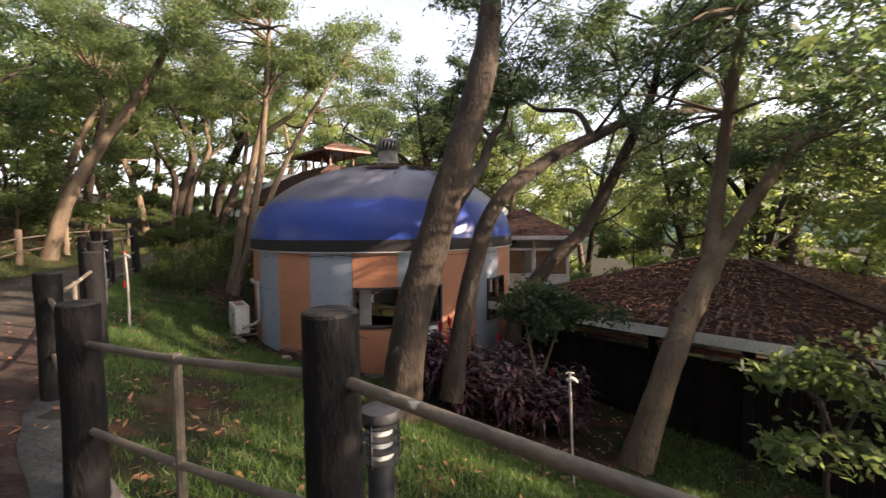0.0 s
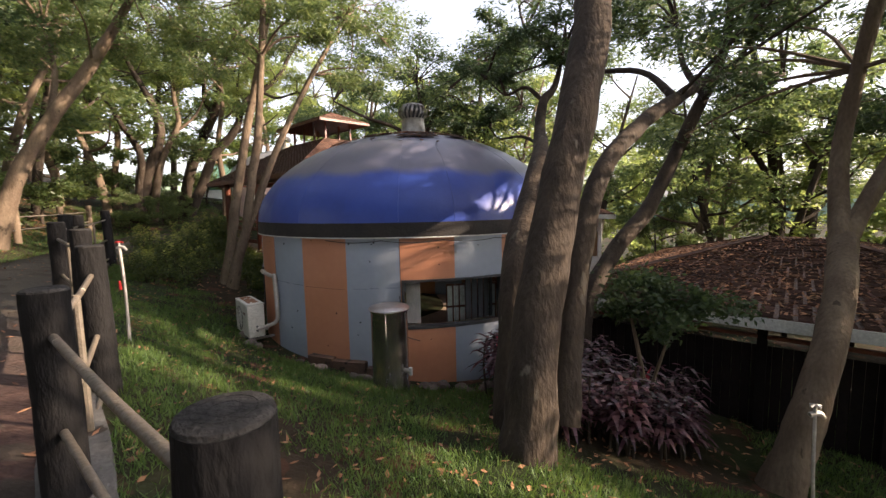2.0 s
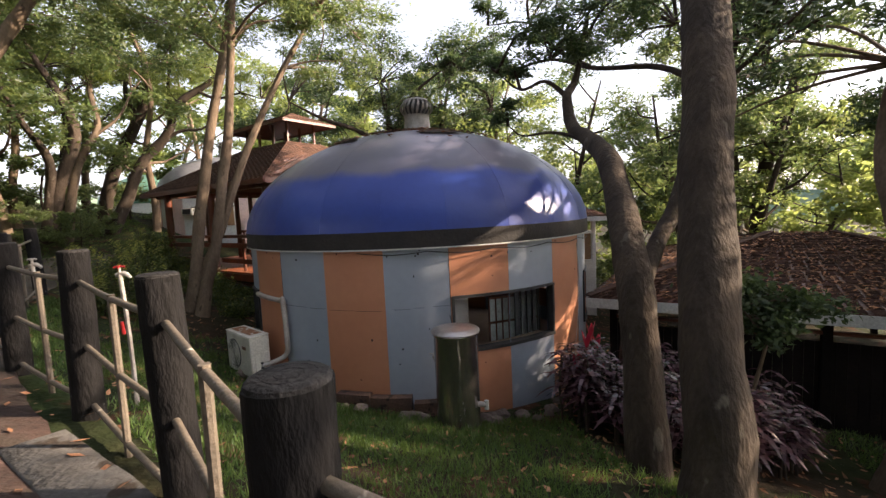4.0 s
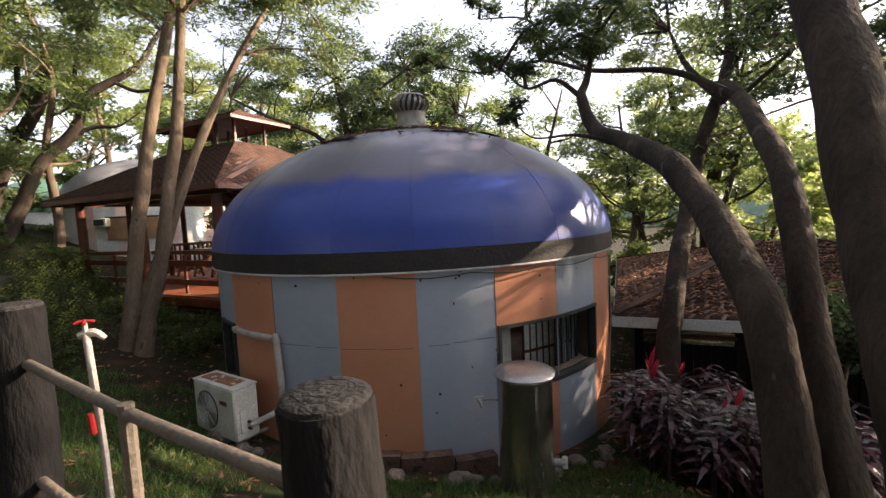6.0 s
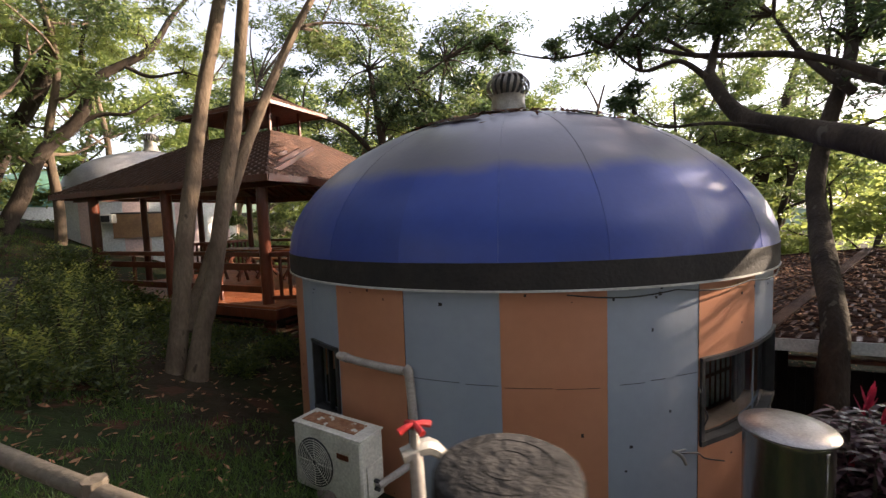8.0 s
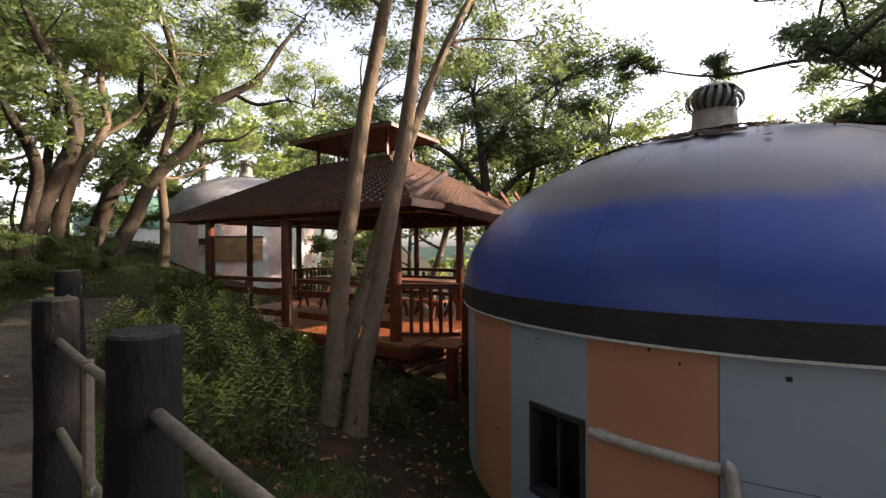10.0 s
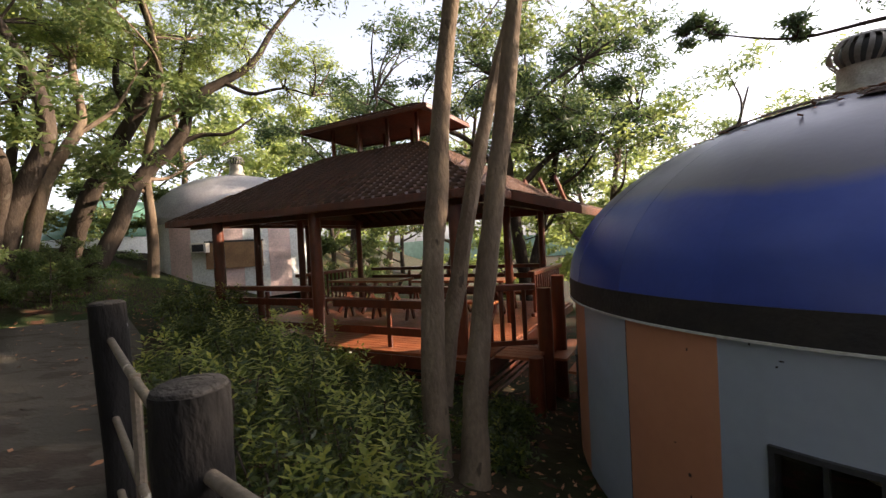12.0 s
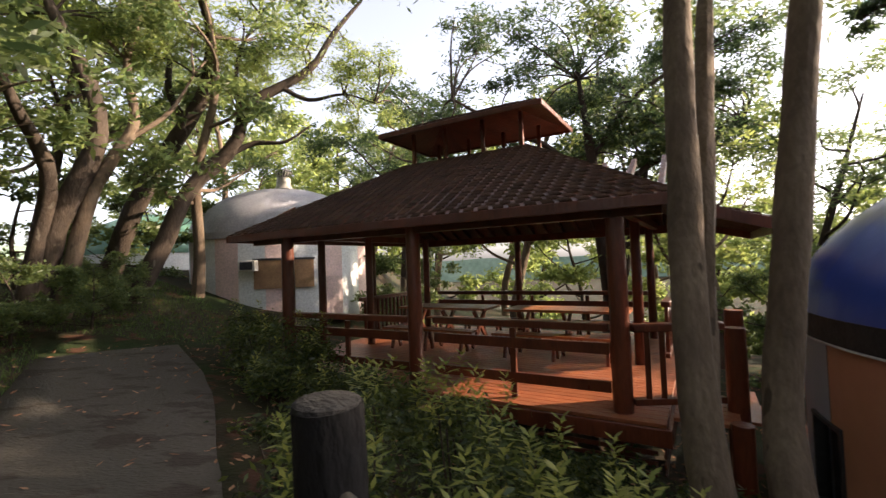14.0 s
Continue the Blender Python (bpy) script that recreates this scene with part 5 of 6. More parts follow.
def grow_tree(name, at, limbs, clumps, leaf, bark, label, seed, per=260, length=0.13, width=0.035, twigs=3, group="", spread=1.0, category="tree"):
    """Limbs: rows of points and radii. Clumps: centre and radius of each lump of the crown."""
    t = thing(name, at, label, category, group)
    rnd = random.Random(seed)
    rng = np.random.default_rng(seed)
    for i, (pts, rad) in enumerate(limbs):
        part("trunk" if i == 0 else "limb", tube(pts, rad, 14 if rad[0] > 0.12 else 9, 7 if rad[0] > 0.12 else 5, 0.16, True, seed + i), bark, t)
    ends = [Vector(p) for pts, _ in limbs for p in pts[len(pts) // 2 :]]
    tw = bmesh.new()
    cs, rs = [], []
    for c, r in clumps:
        c = Vector(c)
        near = min(ends, key=lambda e: (e - c).length)
        mid = near.lerp(c, 0.5) + Vector((rnd.uniform(-0.2, 0.2), rnd.uniform(-0.2, 0.2), 0.15))
        add_tube(tw, [near, mid, c], [0.035, 0.022, 0.009], 5, 3, 0.1)
        for k in range(twigs):
            o = Vector([rnd.gauss(0, 0.5) * r * spread for _ in range(3)])
            o.z *= 0.6
            add_tube(tw, [mid.lerp(c, 0.6), c + o], [0.012, 0.004], 4, 1)
            cs.append(tuple(c + o))
            rs.append(r * rnd.uniform(0.45, 0.75))
    if len(tw.verts):
        part("twigwork", tw, bark, t, kind="stuff")
    else:
        tw.free()
    if cs:
        v, f = leaves(rng, cs, rs, per, length, width, 0.55, 0.15)
        raw("crown", v, f, leaf, t, "crown of many small leaves", kind="stuff")
    return t


def raw_from(bm, name, material, parent):
    """Fine twigs, joined, as one part of kind stuff."""
    part(name, bm, material, parent, kind="stuff")


def scatter(seed, box6, n, r=(0.5, 0.9)):
    rnd = random.Random(seed)
    x0, x1, y0, y1, z0, z1 = box6
    return [((rnd.uniform(x0, x1), rnd.uniform(y0, y1), rnd.uniform(z0, z1)), rnd.uniform(*r)) for _ in range(n)]


# the slender three-stemmed tree between the house and the pavilion
grow_tree("tree", (-4.6, -0.32, 0.7), [
    ([(-4.73, -0.35, 0.4), (-4.72, -0.15, 0.8), (-4.69, 0.12, 1.7), (-4.64, 0.26, 2.5), (-4.55, 0.38, 3.2), (-4.42, 0.56, 4.3), (-4.14, 0.88, 6.0), (-3.91, 1.2, 7.8)], [0.17, 0.13, 0.115, 0.11, 0.11, 0.1, 0.085, 0.06]),
    ([(-4.45, -0.38, 0.4), (-4.37, -0.18, 1.2), (-4.24, 0.03, 1.9), (-4.14, 0.06, 2.5), (-4.0, 0.09, 3.3), (-3.82, 0.15, 4.3), (-3.59, 0.1, 6.0), (-3.33, 0.0, 7.8)], [0.15, 0.115, 0.105, 0.1, 0.1, 0.09, 0.07, 0.05]),
    ([(-4.66, 0.05, 1.2), (-4.5, 0.35, 1.8), (-4.33, 0.58, 2.4), (-4.12, 0.79, 3.2), (-3.72, 1.22, 4.5), (-3.18, 1.8, 6.0), (-2.45, 2.4, 7.6)], [0.12, 0.1, 0.095, 0.09, 0.08, 0.065, 0.045]),
], scatter(3, (-7.5, -1, -1.5, 4.5, 6.1, 9.0), 58), L_TREE, M_BARK_PALE, "slender three-stemmed tree with pale brown bark beside the house", 3)

# the big leaning tree on the slope, with two curving side stems
grow_tree("tree", (2.35, -5.7, 0.3), [
    ([(2.32, -5.85, 0.0), (2.33, -5.8, 0.6), (2.4, -5.6, 1.4), (2.63, -5.13, 2.6), (2.91, -4.66, 3.8), (3.09, -4.11, 5.0), (3.1, -3.42, 6.4), (3.3, -2.9, 7.8)], [0.3, 0.235, 0.21, 0.205, 0.2, 0.19, 0.15, 0.1]),
    ([(2.15, -5.15, 0.1), (2.18, -4.95, 1.1), (2.24, -4.6, 1.94), (2.5, -3.4, 2.95), (2.6, -2.4, 3.4), (2.62, -1.5, 3.75), (2.72, -0.85, 4.4), (2.95, -0.6, 4.75), (3.1, -0.6, 5.4)], [0.19, 0.165, 0.16, 0.14, 0.12, 0.105, 0.085, 0.06, 0.03]),
    ([(2.72, -5.0, 0.2), (2.85, -4.6, 1.4), (3.17, -4.03, 2.74), (3.9, -2.95, 3.55), (4.74, -1.81, 4.12), (5.6, -0.6, 4.65), (6.5, 0.5, 5.0), (8.2, 1.9, 5.3)], [0.16, 0.13, 0.12, 0.11, 0.105, 0.095, 0.08, 0.05]),
    ([(2.72, -0.85, 4.4), (2.4, -0.6, 4.75), (2.0, -0.3, 4.7), (1.6, -0.1, 5.1)], [0.05, 0.035, 0.025, 0.01]),
    ([(4.74, -1.81, 4.12), (4.5, -0.6, 4.9), (3.7, 0.6, 5.3), (3.1, 1.8, 5.9), (2.0, 2.6, 5.9), (1.0, 3.3, 6.3)], [0.07, 0.055, 0.045, 0.035, 0.024, 0.012]),
    ([(3.7, 0.6, 5.3), (2.9, 0.9, 5.9), (2.4, 0.7, 6.3), (1.6, 1.2, 6.5)], [0.035, 0.028, 0.02, 0.01]),
    ([(2.6, -2.2, 3.45), (2.3, -1.4, 3.7), (1.9, -0.9, 3.75), (1.7, -0.6, 4.0)], [0.035, 0.025, 0.015, 0.008]),
], [((2.0, 2.5, 6.1), 0.3), ((1.1, 3.2, 6.5), 0.35), ((1.6, 1.2, 6.7), 0.3), ((0.6, 3.6, 6.3), 0.3), ((2.9, 2.0, 6.5), 0.35), ((2.5, -0.5, 5.2), 0.45), ((3.2, -0.4, 5.3), 0.5), ((1.9, -0.3, 5.0), 0.35), ((1.4, 0.0, 5.3), 0.45), ((2.1, -0.8, 5.6), 0.4), ((2.8, -1.2, 5.7), 0.5), ((1.7, -0.5, 4.2), 0.25)] + scatter(4, (2.2, 8.5, -4.5, 2.5, 5.8, 8.6), 34), L_DARK, M_BARK, "big leaning tree with rough brown bark and curving side stems", 4, 200)

# the pale forked tree by the shed
grow_tree("tree", (5.12, -4.42, -0.5), [
    ([(5.05, -4.45, -0.9), (5.2, -4.43, -0.3), (5.42, -4.35, 0.4), (5.85, -3.95, 1.3), (6.4, -3.1, 1.95)], [0.25, 0.19, 0.165, 0.155, 0.16]),
    ([(6.35, -3.15, 1.85), (6.6, -2.6, 3.0), (6.68, -2.7, 4.2), (6.7, -3.1, 5.6), (6.8, -3.3, 7.0)], [0.13, 0.11, 0.095, 0.08, 0.04]),
    ([(6.35, -3.15, 1.85), (7.0, -2.8, 2.8), (7.7, -2.6, 3.7), (8.8, -2.5, 4.4), (9.8, -2.3, 5.4)], [0.12, 0.1, 0.08, 0.06, 0.03]),
], scatter(5, (5.0, 11, -5.5, 0, 3.6, 7.4), 40), L_DARK, M_BARK_PALE, "forked leaning tree with pale bark beside the low shed", 5, 200)

grow_tree("tree", (4.2, -1.5, -0.8), [
    ([(3.22, -2.2, -1.3), (3.3, -2.12, 0.4), (3.48, -2.0, 1.05), (4.0, -1.45, 1.75), (4.6, -0.87, 2.3), (5.05, -0.42, 3.0), (5.55, -0.2, 4.0), (6.1, -0.1, 5.3), (6.4, 0.3, 6.8)], [0.2, 0.16, 0.15, 0.145, 0.14, 0.13, 0.12, 0.09, 0.05]),
    ([(5.7, -0.45, 4.4), (5.5, 0.2, 5.2), (5.6, 0.9, 6.2)], [0.08, 0.06, 0.03]),
], scatter(6, (4.5, 8.5, -1.5, 3, 5.4, 7.8), 18), L_TREE, M_BARK, "leaning dark-barked tree beside the shed roof", 6)

grow_tree("small_tree", (3.82, -3.99, -0.5), [
    ([(3.8, -4.0, -0.6), (3.8, -3.98, 0.1), (3.7, -3.95, 0.7), (3.6, -3.9, 1.2)], [0.04, 0.034, 0.026, 0.016]),
    ([(3.8, -3.98, 0.0), (3.95, -3.95, 0.5), (4.15, -3.9, 1.1)], [0.026, 0.022, 0.014]),
], [((3.5, -3.9, 1.35), 0.42), ((3.9, -3.7, 1.4), 0.42), ((4.25, -3.85, 1.3), 0.4), ((4.6, -3.8, 1.15), 0.36), ((3.8, -4.1, 1.1), 0.35)], L_DARK, M_BARK_PALE, "small bushy tree with dark green leaves and a thin trunk", 7, 260, 0.08, 0.04, 4, category="small tree")

grow_tree("small_tree", (6.3, -6.2, 0.0), [
    ([(6.3, -6.2, -0.4), (6.28, -6.2, 0.4), (6.2, -6.25, 1.0)], [0.03, 0.025, 0.012]),
    ([(6.28, -6.2, 0.3), (6.5, -6.1, 0.8), (6.7, -6.1, 1.2)], [0.02, 0.015, 0.01]),
], [((6.05, -6.3, 1.15), 0.4), ((6.4, -6.1, 1.35), 0.45), ((6.7, -6.2, 1.0), 0.4), ((6.2, -6.5, 0.75), 0.35)], L_TREE, M_BARK, "young leafy shrub-like tree on the slope near the fence", 8, 130, 0.1, 0.05, 3, category="small tree")

# the dense dark tree with two trunks beyond the low shed
grow_tree("tree", (11.7, 7.6, -1.6), [
    ([(11.3, 7.4, -2.6), (11.2, 7.4, 1.0), (11.0, 7.3, 3.4), (10.4, 7.0, 5.4), (9.7, 6.6, 7.4)], [0.3, 0.24, 0.21, 0.16, 0.08]),
    ([(12.3, 7.8, -2.6), (12.3, 7.8, 1.0), (12.5, 7.7, 3.6), (13.0, 7.4, 5.8), (13.3, 7.0, 8.0)], [0.32, 0.28, 0.24, 0.17, 0.08]),
    ([(11.1, 7.35, 2.6), (10.0, 6.6, 3.9), (8.9, 5.8, 4.6)], [0.13, 0.09, 0.04]),
    ([(12.4, 7.7, 3.0), (13.4, 6.4, 4.2), (14.4, 5.2, 4.8)], [0.14, 0.1, 0.04]),
], scatter(16, (8.4, 14.6, 5.0, 8.6, 4.0, 8.2), 36, (0.5, 0.9)), L_TREE, M_BARK, "green leafy tree with two thick trunks beyond the low shed", 17, 190, 0.17, 0.06)

# tall tree east of the shed, added mostly unseen to shade the round house
grow_tree("tree", (13.2, -1.4, -2.0), [
    ([(13.3, -1.4, -3.0), (13.2, -1.4, 1.0), (12.8, -1.5, 4.0), (12.0, -1.6, 6.2), (11.2, -1.7, 8.4)], [0.3, 0.24, 0.2, 0.15, 0.06]),
    ([(12.9, -1.5, 3.6), (11.8, -0.6, 5.2), (10.6, 0.3, 6.4)], [0.12, 0.08, 0.04]),
    ([(12.5, -1.5, 5.0), (11.5, -2.6, 6.2), (10.4, -3.2, 7.0)], [0.1, 0.07, 0.03]),
], scatter(21, (9.4, 13.4, -3.6, 1.2, 5.4, 9.0), 34, (0.5, 0.9)), L_DARK, M_BARK, "tall dark green tree, added mostly out of view for shade", 21, 170, 0.16, 0.055)

# the winding, leaning trees at the end of the path
grow_tree("tree", (-13.3, 8.85, 1.7), [
    ([(-13.6, 8.7, 0.8), (-13.2, 8.9, 2.1), (-12.65, 9.21, 3.47), (-12.06, 9.47, 5.0), (-11.24, 9.8, 5.99), (-10.95, 9.87, 6.5), (-10.6, 9.98, 7.46), (-9.1, 10.35, 8.59), (-8.36, 10.46, 9.74), (-7.5, 10.53, 10.83)], [0.32, 0.26, 0.22, 0.2, 0.19, 0.17, 0.15, 0.11, 0.08, 0.04]),
    ([(-11.24, 9.8, 5.99), (-10.5, 9.95, 6.35), (-9.7, 10.0, 6.4), (-9.0, 10.1, 6.9)], [0.1, 0.07, 0.045, 0.02]),
    ([(-9.9, 10.15, 8.05), (-9.1, 10.3, 7.7), (-8.1, 10.4, 7.9), (-7.2, 10.3, 7.6)], [0.08, 0.06, 0.035, 0.015]),
    ([(-10.7, 9.95, 7.2), (-11.1, 10.2, 7.9), (-11.0, 10.4, 9.2), (-10.5, 10.6, 10.4)], [0.1, 0.08, 0.05, 0.02]),
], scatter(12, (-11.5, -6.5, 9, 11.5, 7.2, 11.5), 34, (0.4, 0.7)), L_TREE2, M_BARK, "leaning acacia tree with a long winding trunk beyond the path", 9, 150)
grow_tree("tree", (-14.9, 10.6, 2.3), [
    ([(-15.2, 10.7, 1.4), (-14.8, 10.53, 2.63), (-14.11, 10.29, 4.18), (-13.31, 10.09, 5.54), (-12.33, 9.96, 6.91), (-11.65, 9.64, 7.88), (-11.32, 9.16, 9.02), (-11.34, 8.54, 9.9), (-11.6, 8.2, 11.2)], [0.34, 0.28, 0.25, 0.23, 0.2, 0.17, 0.13, 0.09, 0.04]),
    ([(-12.33, 9.96, 6.91), (-12.9, 10.2, 7.9), (-13.0, 10.4, 9.2), (-13.7, 10.6, 10.4)], [0.12, 0.1, 0.07, 0.03]),
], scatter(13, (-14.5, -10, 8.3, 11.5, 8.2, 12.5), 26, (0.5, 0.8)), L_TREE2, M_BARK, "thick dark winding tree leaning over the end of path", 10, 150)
grow_tree("tree", (-14.1, 7.3, 1.9), [
    ([(-14.3, 7.3, 1.2), (-13.95, 7.25, 2.8), (-13.6, 7.2, 4.0), (-12.95, 7.27, 5.44), (-12.8, 7.17, 6.2), (-12.94, 6.88, 7.19), (-13.15, 6.52, 8.0), (-13.5, 6.1, 9.4)], [0.28, 0.24, 0.21, 0.19, 0.17, 0.14, 0.1, 0.04]),
    ([(-14.2, 6.9, 1.4), (-13.85, 7.05, 3.6), (-13.43, 6.73, 4.74), (-13.25, 6.24, 5.34), (-13.17, 5.67, 5.9), (-13.1, 5.0, 6.9)], [0.2, 0.17, 0.15, 0.12, 0.09, 0.04]),
], scatter(18, (-15, -11.5, 5.0, 8.5, 7.6, 10.5), 22, (0.5, 0.8)), L_TREE, M_BARK, "dark tree with two winding stems on the bank", 18, 150)
grow_tree("tree", (-13.7, 7.6, 1.9), [
    ([(-13.8, 7.4, 1.2), (-13.5, 7.4, 3.0), (-13.19, 7.52, 4.5), (-12.85, 7.74, 5.43), (-12.5, 7.93, 6.3), (-12.62, 7.9, 7.7), (-12.3, 8.1, 9.2)], [0.19, 0.16, 0.14, 0.13, 0.11, 0.08, 0.03]),
    ([(-12.7, 7.82, 5.8), (-11.9, 8.2, 6.6), (-11.4, 8.4, 7.6)], [0.07, 0.05, 0.02]),
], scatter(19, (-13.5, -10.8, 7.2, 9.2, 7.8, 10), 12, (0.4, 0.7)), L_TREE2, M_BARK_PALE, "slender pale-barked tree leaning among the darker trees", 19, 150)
# the dark spreading tree behind the house and the pavilion
grow_tree("tree", (-1.0, 8.8, -0.2), [
    ([(-0.9, 8.9, -0.8), (-1.0, 8.8, 1.5), (-1.3, 8.6, 3.6), (-1.5, 8.5, 5.5), (-1.8, 8.4, 7.5)], [0.24, 0.19, 0.17, 0.13, 0.06]),
    ([(-1.4, 8.6, 4.4), (-2.6, 8.3, 5.6), (-3.9, 8.0, 6.1), (-5.2, 7.9, 6.8)], [0.1, 0.08, 0.06, 0.03]),
    ([(-1.3, 8.6, 4.0), (0.0, 8.4, 5.2), (1.3, 8.3, 5.6), (2.4, 8.0, 6.2)], [0.1, 0.08, 0.06, 0.03]),
    ([(-1.5, 8.5, 5.4), (-0.6, 8.0, 6.8), (0.6, 7.6, 7.6)], [0.08, 0.06, 0.03]),
], scatter(15, (-5.6, 2.8, 7.2, 9.6, 5.2, 9.2), 74, (0.45, 0.8)), L_DARK, M_BARK, "dark spreading tree with curving branches behind the pavilion", 12, 120, 0.15, 0.045)
# the leaning tree on the bank across the path
grow_tree("tree", (-10.6, -0.6, 2.0), [
    ([(-10.7, -0.7, 1.5), (-10.3, -0.4, 3.2), (-9.5, 0.0, 4.8), (-8.6, 0.5, 6.3), (-7.6, 1.0, 8.2)], [0.24, 0.19, 0.17, 0.15, 0.08]),
    ([(-9.5, 0.0, 4.8), (-9.9, 0.6, 6.2), (-10.6, 1.0, 7.6)], [0.09, 0.07, 0.03]),
], scatter(14, (-11.5, -6.5, -1.5, 3, 6.6, 9.2), 30), L_TREE, M_BARK_PALE, "leaning tree with brown bark on the bank across the path", 11)


def far_tree(seed, leaf, bark, height, label, per=52, length=0.2, width=0.062, lean=0.0, bare=0.45, limbs_n=8, wide=2.6, low=False):
    """A tree of the wood: a leaning stem, limbs, branches, and a lump of leaves on each branch."""
    rnd = random.Random(seed)
    top = Vector((lean * height, rnd.uniform(-0.6, 0.6), height))
    pts = [Vector(q) for q in ((0, 0, -1.0), (0.05 * height * lean, 0.1, height * 0.15), (lean * height * 0.3, rnd.uniform(-0.3, 0.3), height * 0.4), (lean * height * 0.65, rnd.uniform(-0.5, 0.5), height * 0.7), top)]
    r = height * 0.018
    limbs = [([tuple(q) for q in pts], [r * 1.3, r, r * 0.8, r * 0.55, r * 0.2])]
    cl = []
    line = [q for q, _ in smooth_line(pts, [1] * 5, 6)]
    for k in range(limbs_n):
        t = bare + (0.95 - bare) * (k + 0.5) / limbs_n
        s = line[min(int((0.12 + 0.88 * t) * (len(line) - 1)), len(line) - 1)]
        a = k * 2.4 + rnd.uniform(-0.6, 0.6)
        L = wide * rnd.uniform(0.6, 1.15) * (1.1 - 0.45 * t)
        up = rnd.uniform(0.35, 0.9)
        e = s + Vector((math.cos(a) * L, math.sin(a) * L, L * up))
        m = s.lerp(e, 0.5) + Vector((rnd.uniform(-0.3, 0.3), rnd.uniform(-0.3, 0.3), -0.12 * L))
        rl = r * 0.45 * (1.2 - 0.6 * t)
        limbs.append(([tuple(s), tuple(m), tuple(e)], [rl, rl * 0.7, rl * 0.3]))
        for j in range(4):
            b = m.lerp(e, rnd.uniform(0.0, 1.1))
            aa = a + rnd.uniform(-1.4, 1.4)
            LL = L * rnd.uniform(0.3, 0.6)
            c = b + Vector((math.cos(aa) * LL, math.sin(aa) * LL, LL * rnd.uniform(0.0, 0.6)))
            limbs.append(([tuple(b), tuple(b.lerp(c, 0.5) + Vector((0, 0, 0.08))), tuple(c)], [rl * 0.35, rl * 0.25, rl * 0.1]))
            cl.append((tuple(c), rnd.uniform(0.5, 0.85) * wide / 2.6))
    t = thing("tree", (0, 0, 0), label, "tree")
    part("trunk", tube(limbs[0][0], limbs[0][1], 10, 6, 0.12, True, seed), bark, t)
    bm = bmesh.new()
    for k, (q, rad) in enumerate(limbs[1:]):
        if k % 5 == 0:
            part("limb", tube(q, rad, 7, 5, 0.1, True, seed + k), bark, t)
        else:
            add_tube(bm, q, rad, 4, 3, 0.1, False)
    raw_from(bm, "branchwork", bark, t)
    rng = np.random.default_rng(seed)
    cs, rs = [], []
    for c, rr in cl:
        for j in range(3):
            cs.append(tuple(Vector(c) + Vector((rnd.gauss(0, 0.35), rnd.gauss(0, 0.35), rnd.gauss(0, 0.2))) * rr * 1.6))
            rs.append(rr * rnd.uniform(0.45, 0.75))
    v, f = leaves(rng, cs, rs, per, length, width, 0.5, 0.15)
    raw("crown", v, f, leaf, t, "crown of many small leaves", kind="stuff")
    return t


KINDS = [
    far_tree(41, L_TREE, M_BARK, 9.0, "tall acacia tree with a bare leaning trunk and airy crown", lean=0.22, bare=0.4),
    far_tree(42, L_TREE2, M_BARK_PALE, 8.0, "acacia tree with pale bark and haze-lightened bright green airy crown", lean=-0.2, bare=0.32),
    far_tree(43, L_DARK, M_BARK, 10.0, "tall dark-barked tree with a dense dark green crown", 75, 0.2, 0.07, 0.1, 0.35, 10, 3.0),
    far_tree(44, L_TREE, M_BARK_PALE, 7.0, "young acacia tree with a slender pale trunk", lean=0.3, bare=0.3, wide=2.2),
    far_tree(45, L_TREE2, M_BARK, 4.6, "low bushy tree with haze-lightened bright green leaves down to ground", 62, 0.2, 0.085, 0.05, 0.0, 10, 2.0),
    far_tree(46, L_TREE, M_BARK, 2.6, "rounded green bush at the edge of the wood", 80, 0.13, 0.06, 0.05, 0.0, 9, 1.5),
]
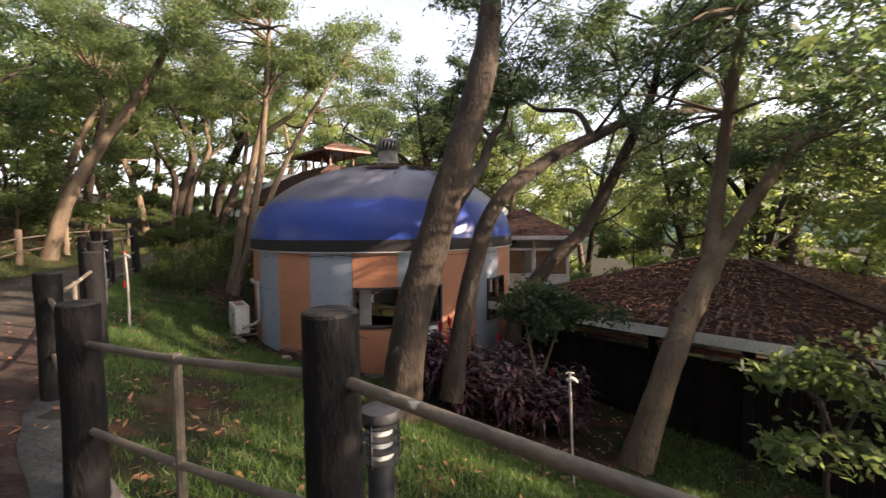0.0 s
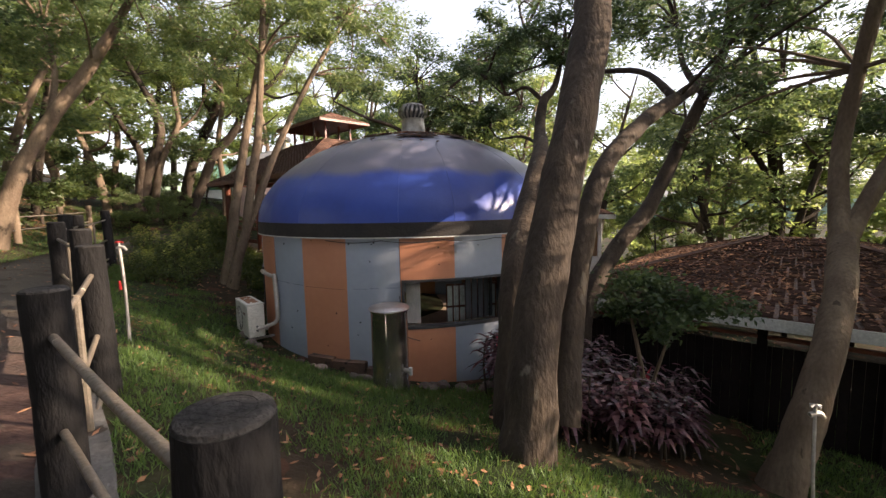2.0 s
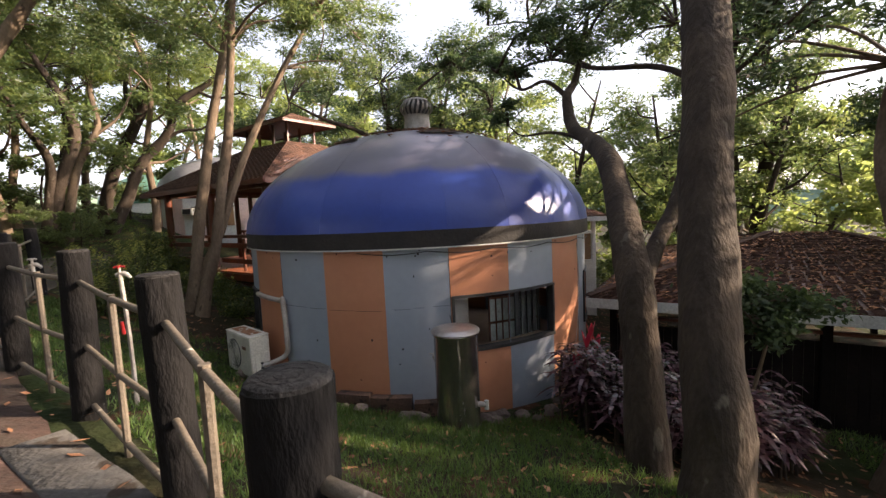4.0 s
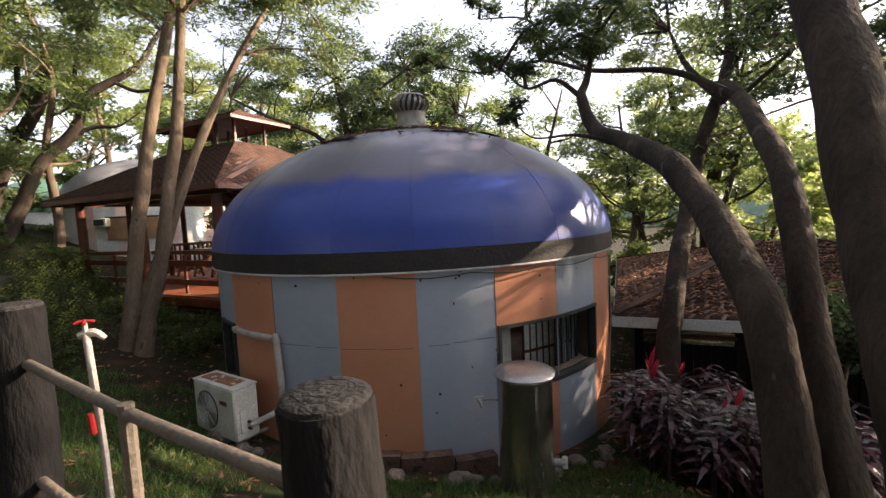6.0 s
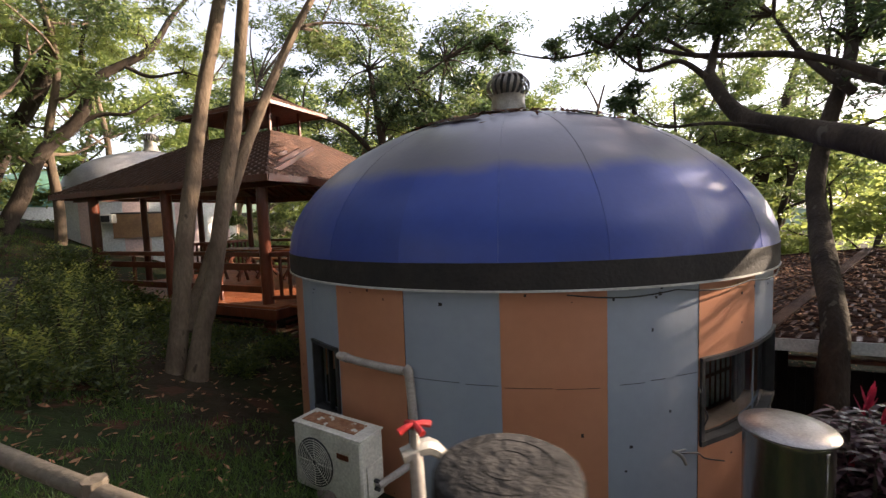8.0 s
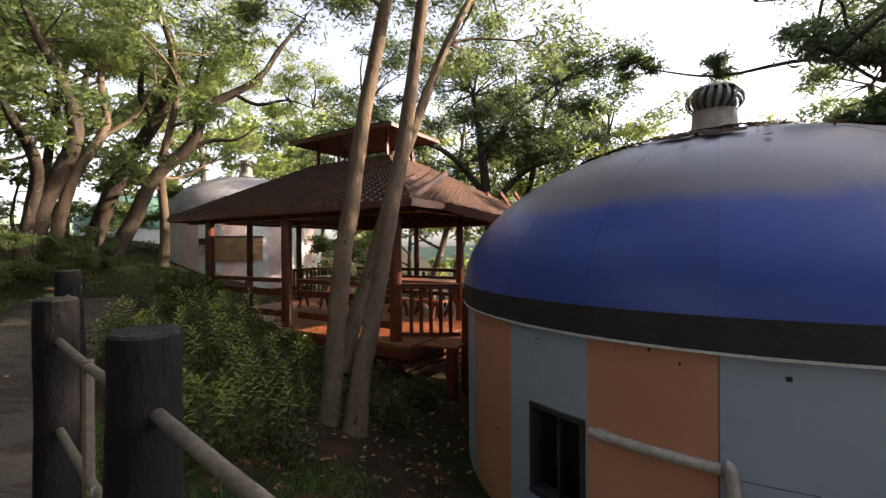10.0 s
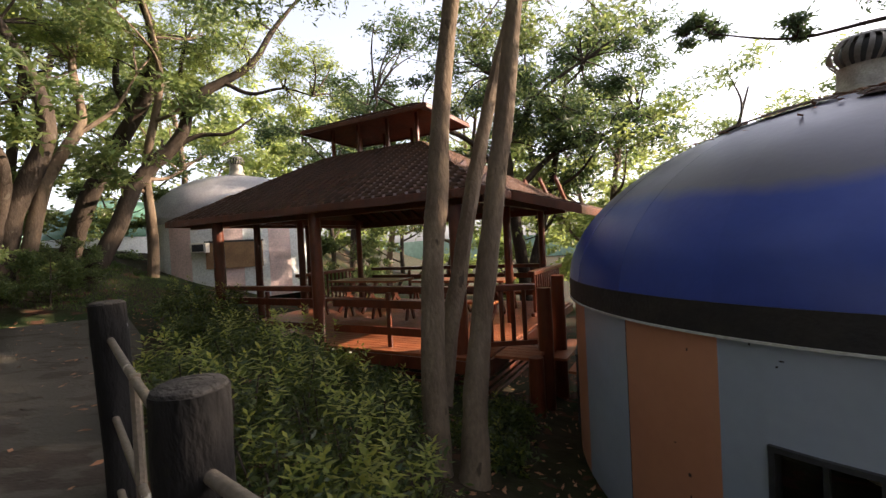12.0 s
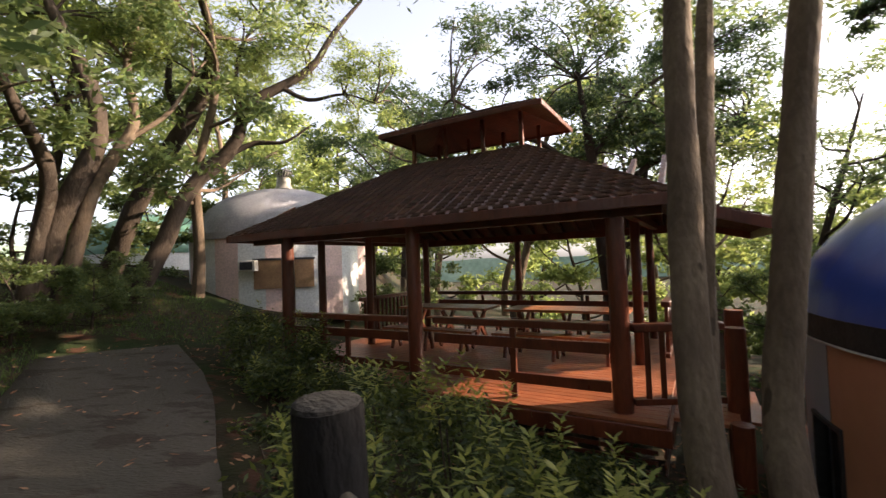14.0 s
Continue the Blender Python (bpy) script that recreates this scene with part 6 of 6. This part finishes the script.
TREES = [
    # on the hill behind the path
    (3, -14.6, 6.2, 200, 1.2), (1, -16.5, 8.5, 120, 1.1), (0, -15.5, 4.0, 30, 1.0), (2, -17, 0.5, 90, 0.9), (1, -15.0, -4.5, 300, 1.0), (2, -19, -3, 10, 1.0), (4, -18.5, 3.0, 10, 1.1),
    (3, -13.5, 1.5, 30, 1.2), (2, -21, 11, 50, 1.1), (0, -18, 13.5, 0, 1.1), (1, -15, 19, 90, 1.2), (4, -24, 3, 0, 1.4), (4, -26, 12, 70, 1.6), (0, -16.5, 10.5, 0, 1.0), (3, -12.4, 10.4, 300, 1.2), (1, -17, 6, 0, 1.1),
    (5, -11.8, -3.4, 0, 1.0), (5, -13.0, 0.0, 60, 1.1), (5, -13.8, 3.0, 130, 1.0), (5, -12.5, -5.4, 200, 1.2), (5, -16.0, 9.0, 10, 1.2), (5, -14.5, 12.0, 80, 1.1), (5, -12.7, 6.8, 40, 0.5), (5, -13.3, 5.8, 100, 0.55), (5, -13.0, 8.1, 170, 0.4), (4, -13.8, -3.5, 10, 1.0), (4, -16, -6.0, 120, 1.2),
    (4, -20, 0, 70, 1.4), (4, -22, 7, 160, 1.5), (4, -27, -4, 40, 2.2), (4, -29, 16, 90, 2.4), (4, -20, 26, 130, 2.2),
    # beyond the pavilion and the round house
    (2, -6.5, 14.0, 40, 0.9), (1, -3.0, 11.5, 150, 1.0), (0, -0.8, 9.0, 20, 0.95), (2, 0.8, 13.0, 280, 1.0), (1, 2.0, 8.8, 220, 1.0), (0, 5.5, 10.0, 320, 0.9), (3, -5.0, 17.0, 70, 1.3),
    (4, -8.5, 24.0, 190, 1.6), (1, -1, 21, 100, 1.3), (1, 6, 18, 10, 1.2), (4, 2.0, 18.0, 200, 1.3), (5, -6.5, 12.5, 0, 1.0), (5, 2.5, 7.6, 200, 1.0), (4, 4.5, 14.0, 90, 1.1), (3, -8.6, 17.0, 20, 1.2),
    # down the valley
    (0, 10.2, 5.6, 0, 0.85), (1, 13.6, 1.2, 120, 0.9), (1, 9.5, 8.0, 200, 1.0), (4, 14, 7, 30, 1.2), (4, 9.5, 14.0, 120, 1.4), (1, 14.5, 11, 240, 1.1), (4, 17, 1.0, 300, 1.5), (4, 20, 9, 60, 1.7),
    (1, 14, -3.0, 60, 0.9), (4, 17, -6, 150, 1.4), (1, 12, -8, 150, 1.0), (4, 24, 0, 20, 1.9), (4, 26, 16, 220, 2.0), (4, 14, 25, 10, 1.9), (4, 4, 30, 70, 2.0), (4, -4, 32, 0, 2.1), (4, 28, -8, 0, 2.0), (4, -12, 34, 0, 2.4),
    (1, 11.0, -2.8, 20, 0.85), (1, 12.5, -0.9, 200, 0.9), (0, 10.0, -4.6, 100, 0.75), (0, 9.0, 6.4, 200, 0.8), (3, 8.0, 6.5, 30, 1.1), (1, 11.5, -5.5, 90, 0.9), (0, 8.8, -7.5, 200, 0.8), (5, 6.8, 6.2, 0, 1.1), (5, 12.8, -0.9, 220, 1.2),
    # behind the way walked: unseen, mostly dense trees added to block sky light
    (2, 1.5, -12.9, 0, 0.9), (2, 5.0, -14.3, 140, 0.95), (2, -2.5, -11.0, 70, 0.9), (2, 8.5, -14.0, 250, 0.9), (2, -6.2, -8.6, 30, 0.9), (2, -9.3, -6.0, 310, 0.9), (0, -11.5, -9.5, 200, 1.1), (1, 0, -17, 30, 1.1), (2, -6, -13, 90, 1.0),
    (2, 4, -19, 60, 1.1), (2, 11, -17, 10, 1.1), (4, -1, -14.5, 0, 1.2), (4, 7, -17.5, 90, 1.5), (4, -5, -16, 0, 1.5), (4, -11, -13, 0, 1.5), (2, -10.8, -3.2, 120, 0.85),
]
for k, (kind, x, y, turn, s) in enumerate(TREES):
    src = KINDS[kind]
    copy = copy_thing(src, pose(x, y, gz(x, y) - 0.1, 0, 0, turn))
    copy.scale = (s, s, s)
    copy["group"] = "trees of the wood"
for src in KINDS:
    for o in (*src.children_recursive, src):
        bpy.data.objects.remove(o)


def build_grass():
    """Grass on the slope between the fence and the houses."""
    rng = np.random.default_rng(8)
    n = 330000
    x, y = rng.uniform(-6.5, 7.5, n), rng.uniform(-11, 0.5, n)
    d = from_edge(x, y)
    rr = np.hypot(x - CX, y - CY)
    patch = np.sin(x * 1.3 + 1.0) * np.sin(y * 1.1 + 0.5) + 0.6 * np.sin(x * 3.1 + y * 2.3) + 0.4 * np.sin(x * 7.1 - y * 5.3)
    ok = (d > 0.1) & (rr > R + 0.35) & (patch + rng.normal(0, 0.35, n) > -0.55)
    ok &= ~((np.abs(x - 3.6) < 1.7) & (y > -4.9)) & ~((x < -2.4) & (y > -1.3))
    x, y = x[ok], y[ok]
    xb, yb = rng.uniform(-17, -6, 90000), rng.uniform(-6, 13, 90000)
    db = from_edge(xb, yb)
    off = ((db < -2.15) & (db > -4.6 + 0.5 * np.sin(xb * 1.9 + yb))) | ((yb > 6.6) & (xb < -9.5) & (db < 1.5))
    x, y = np.concatenate([x, xb[off]]), np.concatenate([y, yb[off]])
    z = ground_z(x, y) - 0.01
    m = len(x)
    h = rng.uniform(0.03, 0.11, m)
    a = rng.uniform(0, 2 * np.pi, m)
    lx, ly = rng.normal(0, 0.04, m), rng.normal(0, 0.04, m)
    w = 0.0055
    v = np.stack([np.stack([x - w * np.cos(a), y - w * np.sin(a), z], -1), np.stack([x + w * np.cos(a), y + w * np.sin(a), z], -1), np.stack([x + lx, y + ly, z + h], -1)], 1).reshape(-1, 3)
    raw("grass", v, np.arange(3 * m).reshape(-1, 3), L_GRASS, label="short patchy green grass on the slope", kind="stuff", category="grass")


build_grass()


def build_litter():
    """Dry leaves on the ground, the path and the roofs."""
    rng = np.random.default_rng(9)
    n = 16000
    x, y = rng.uniform(-16, 9, n), rng.uniform(-13, 9, n)
    d = from_edge(x, y)
    keep = (np.hypot(x - CX, y - CY) > R + 0.05) & ((d > 0) | (rng.random(n) < 0.35))
    x, y, d = x[keep], y[keep], d[keep]
    z = np.where((d < 0.05) & (d > -2.1), walk_z(x) + 0.052, ground_z(x, y) + 0.012)
    parts = [(x, y, z)]
    xs, ys = rng.uniform(-22, -7, 26000), rng.uniform(-7, 14, 26000)
    slope = from_edge(xs, ys) < -3.6 + rng.normal(0, 0.5, 26000)
    parts.append((xs[slope], ys[slope], ground_z(xs[slope], ys[slope]) + 0.015))
    L, W = 6.9, 7.8
    a, b = rng.uniform(0.05, L - 0.05, 13000), rng.uniform(0.05, W - 0.05, 13000)
    o = np.array([low(p, q, 0) for p, q in zip(a, b)])
    rise = np.minimum(np.minimum(a / 2.8, (L - a) / 3.1), np.minimum(b, W - b) / 3.9)
    parts.append((o[:, 0], o[:, 1], 0.985 + 0.77 * np.minimum(rise, 1.0)))
    rr, aa = np.abs(rng.normal(0, 0.75, 1500)) + 0.3, rng.uniform(0, 2 * np.pi, 1500)
    rr = rr[rr < 2.0]
    aa = aa[: len(rr)]
    parts.append((CX + rr * np.cos(aa), CY + rr * np.sin(aa), BAND1 + 0.03 + 1.72 * (1 - (rr / 3.12) ** 2) ** (1 / 1.8)))
    x, y, z = (np.concatenate(c) for c in zip(*parts))
    n = len(x)
    a, t = rng.uniform(0, 2 * np.pi, n), rng.normal(0, 0.25, (n, 2))
    L, W = rng.uniform(0.025, 0.06, n), rng.uniform(0.01, 0.022, n)
    dx, dy = np.cos(a), np.sin(a)
    c = np.stack([x, y, z], -1)
    u = np.stack([dx, dy, t[:, 0]], -1) * L[:, None]
    v = np.stack([-dy, dx, t[:, 1]], -1) * W[:, None]
    verts = np.stack([c - u, c + v, c + u, c - v], 1).reshape(-1, 3)
    raw("fallen_leaves", verts, np.arange(4 * n).reshape(-1, 4), M_LITTER, label="scattered dry reddish-brown fallen leaves", kind="stuff", category="fallen leaves")


build_litter()


def build_backdrop():
    """Wooded hills far off, closing the view under the sky."""
    n, v, f = 160, [], []
    for i in range(n):
        a = 2 * math.pi * i / n
        for h in (-30.0, 0.0):
            top = 3 + 3.0 * noise.noise(Vector((math.cos(a) * 3, math.sin(a) * 3, 0))) + 1.2 * noise.noise(Vector((math.cos(a) * 30, math.sin(a) * 30, 5)))
            v.append((150 * math.cos(a), 150 * math.sin(a), h if h else top + (8 if math.cos(a) < -0.2 else 0)))
    for i in range(n):
        j = (i + 1) % n
        f.append((2 * i, 2 * j, 2 * j + 1, 2 * i + 1))
    raw("backdrop", v, f, M_HILL, label="green wooded hills far away, haze painted into their pale colour", kind="structure", category="hills")


# pale greens: the haze of distance is mixed into the base colour
M_HILL = shade("hazed_far_woods", (0.16, 0.24, 0.17), (0.24, 0.32, 0.24), 0.08, 0.9, 0.0)
build_backdrop()
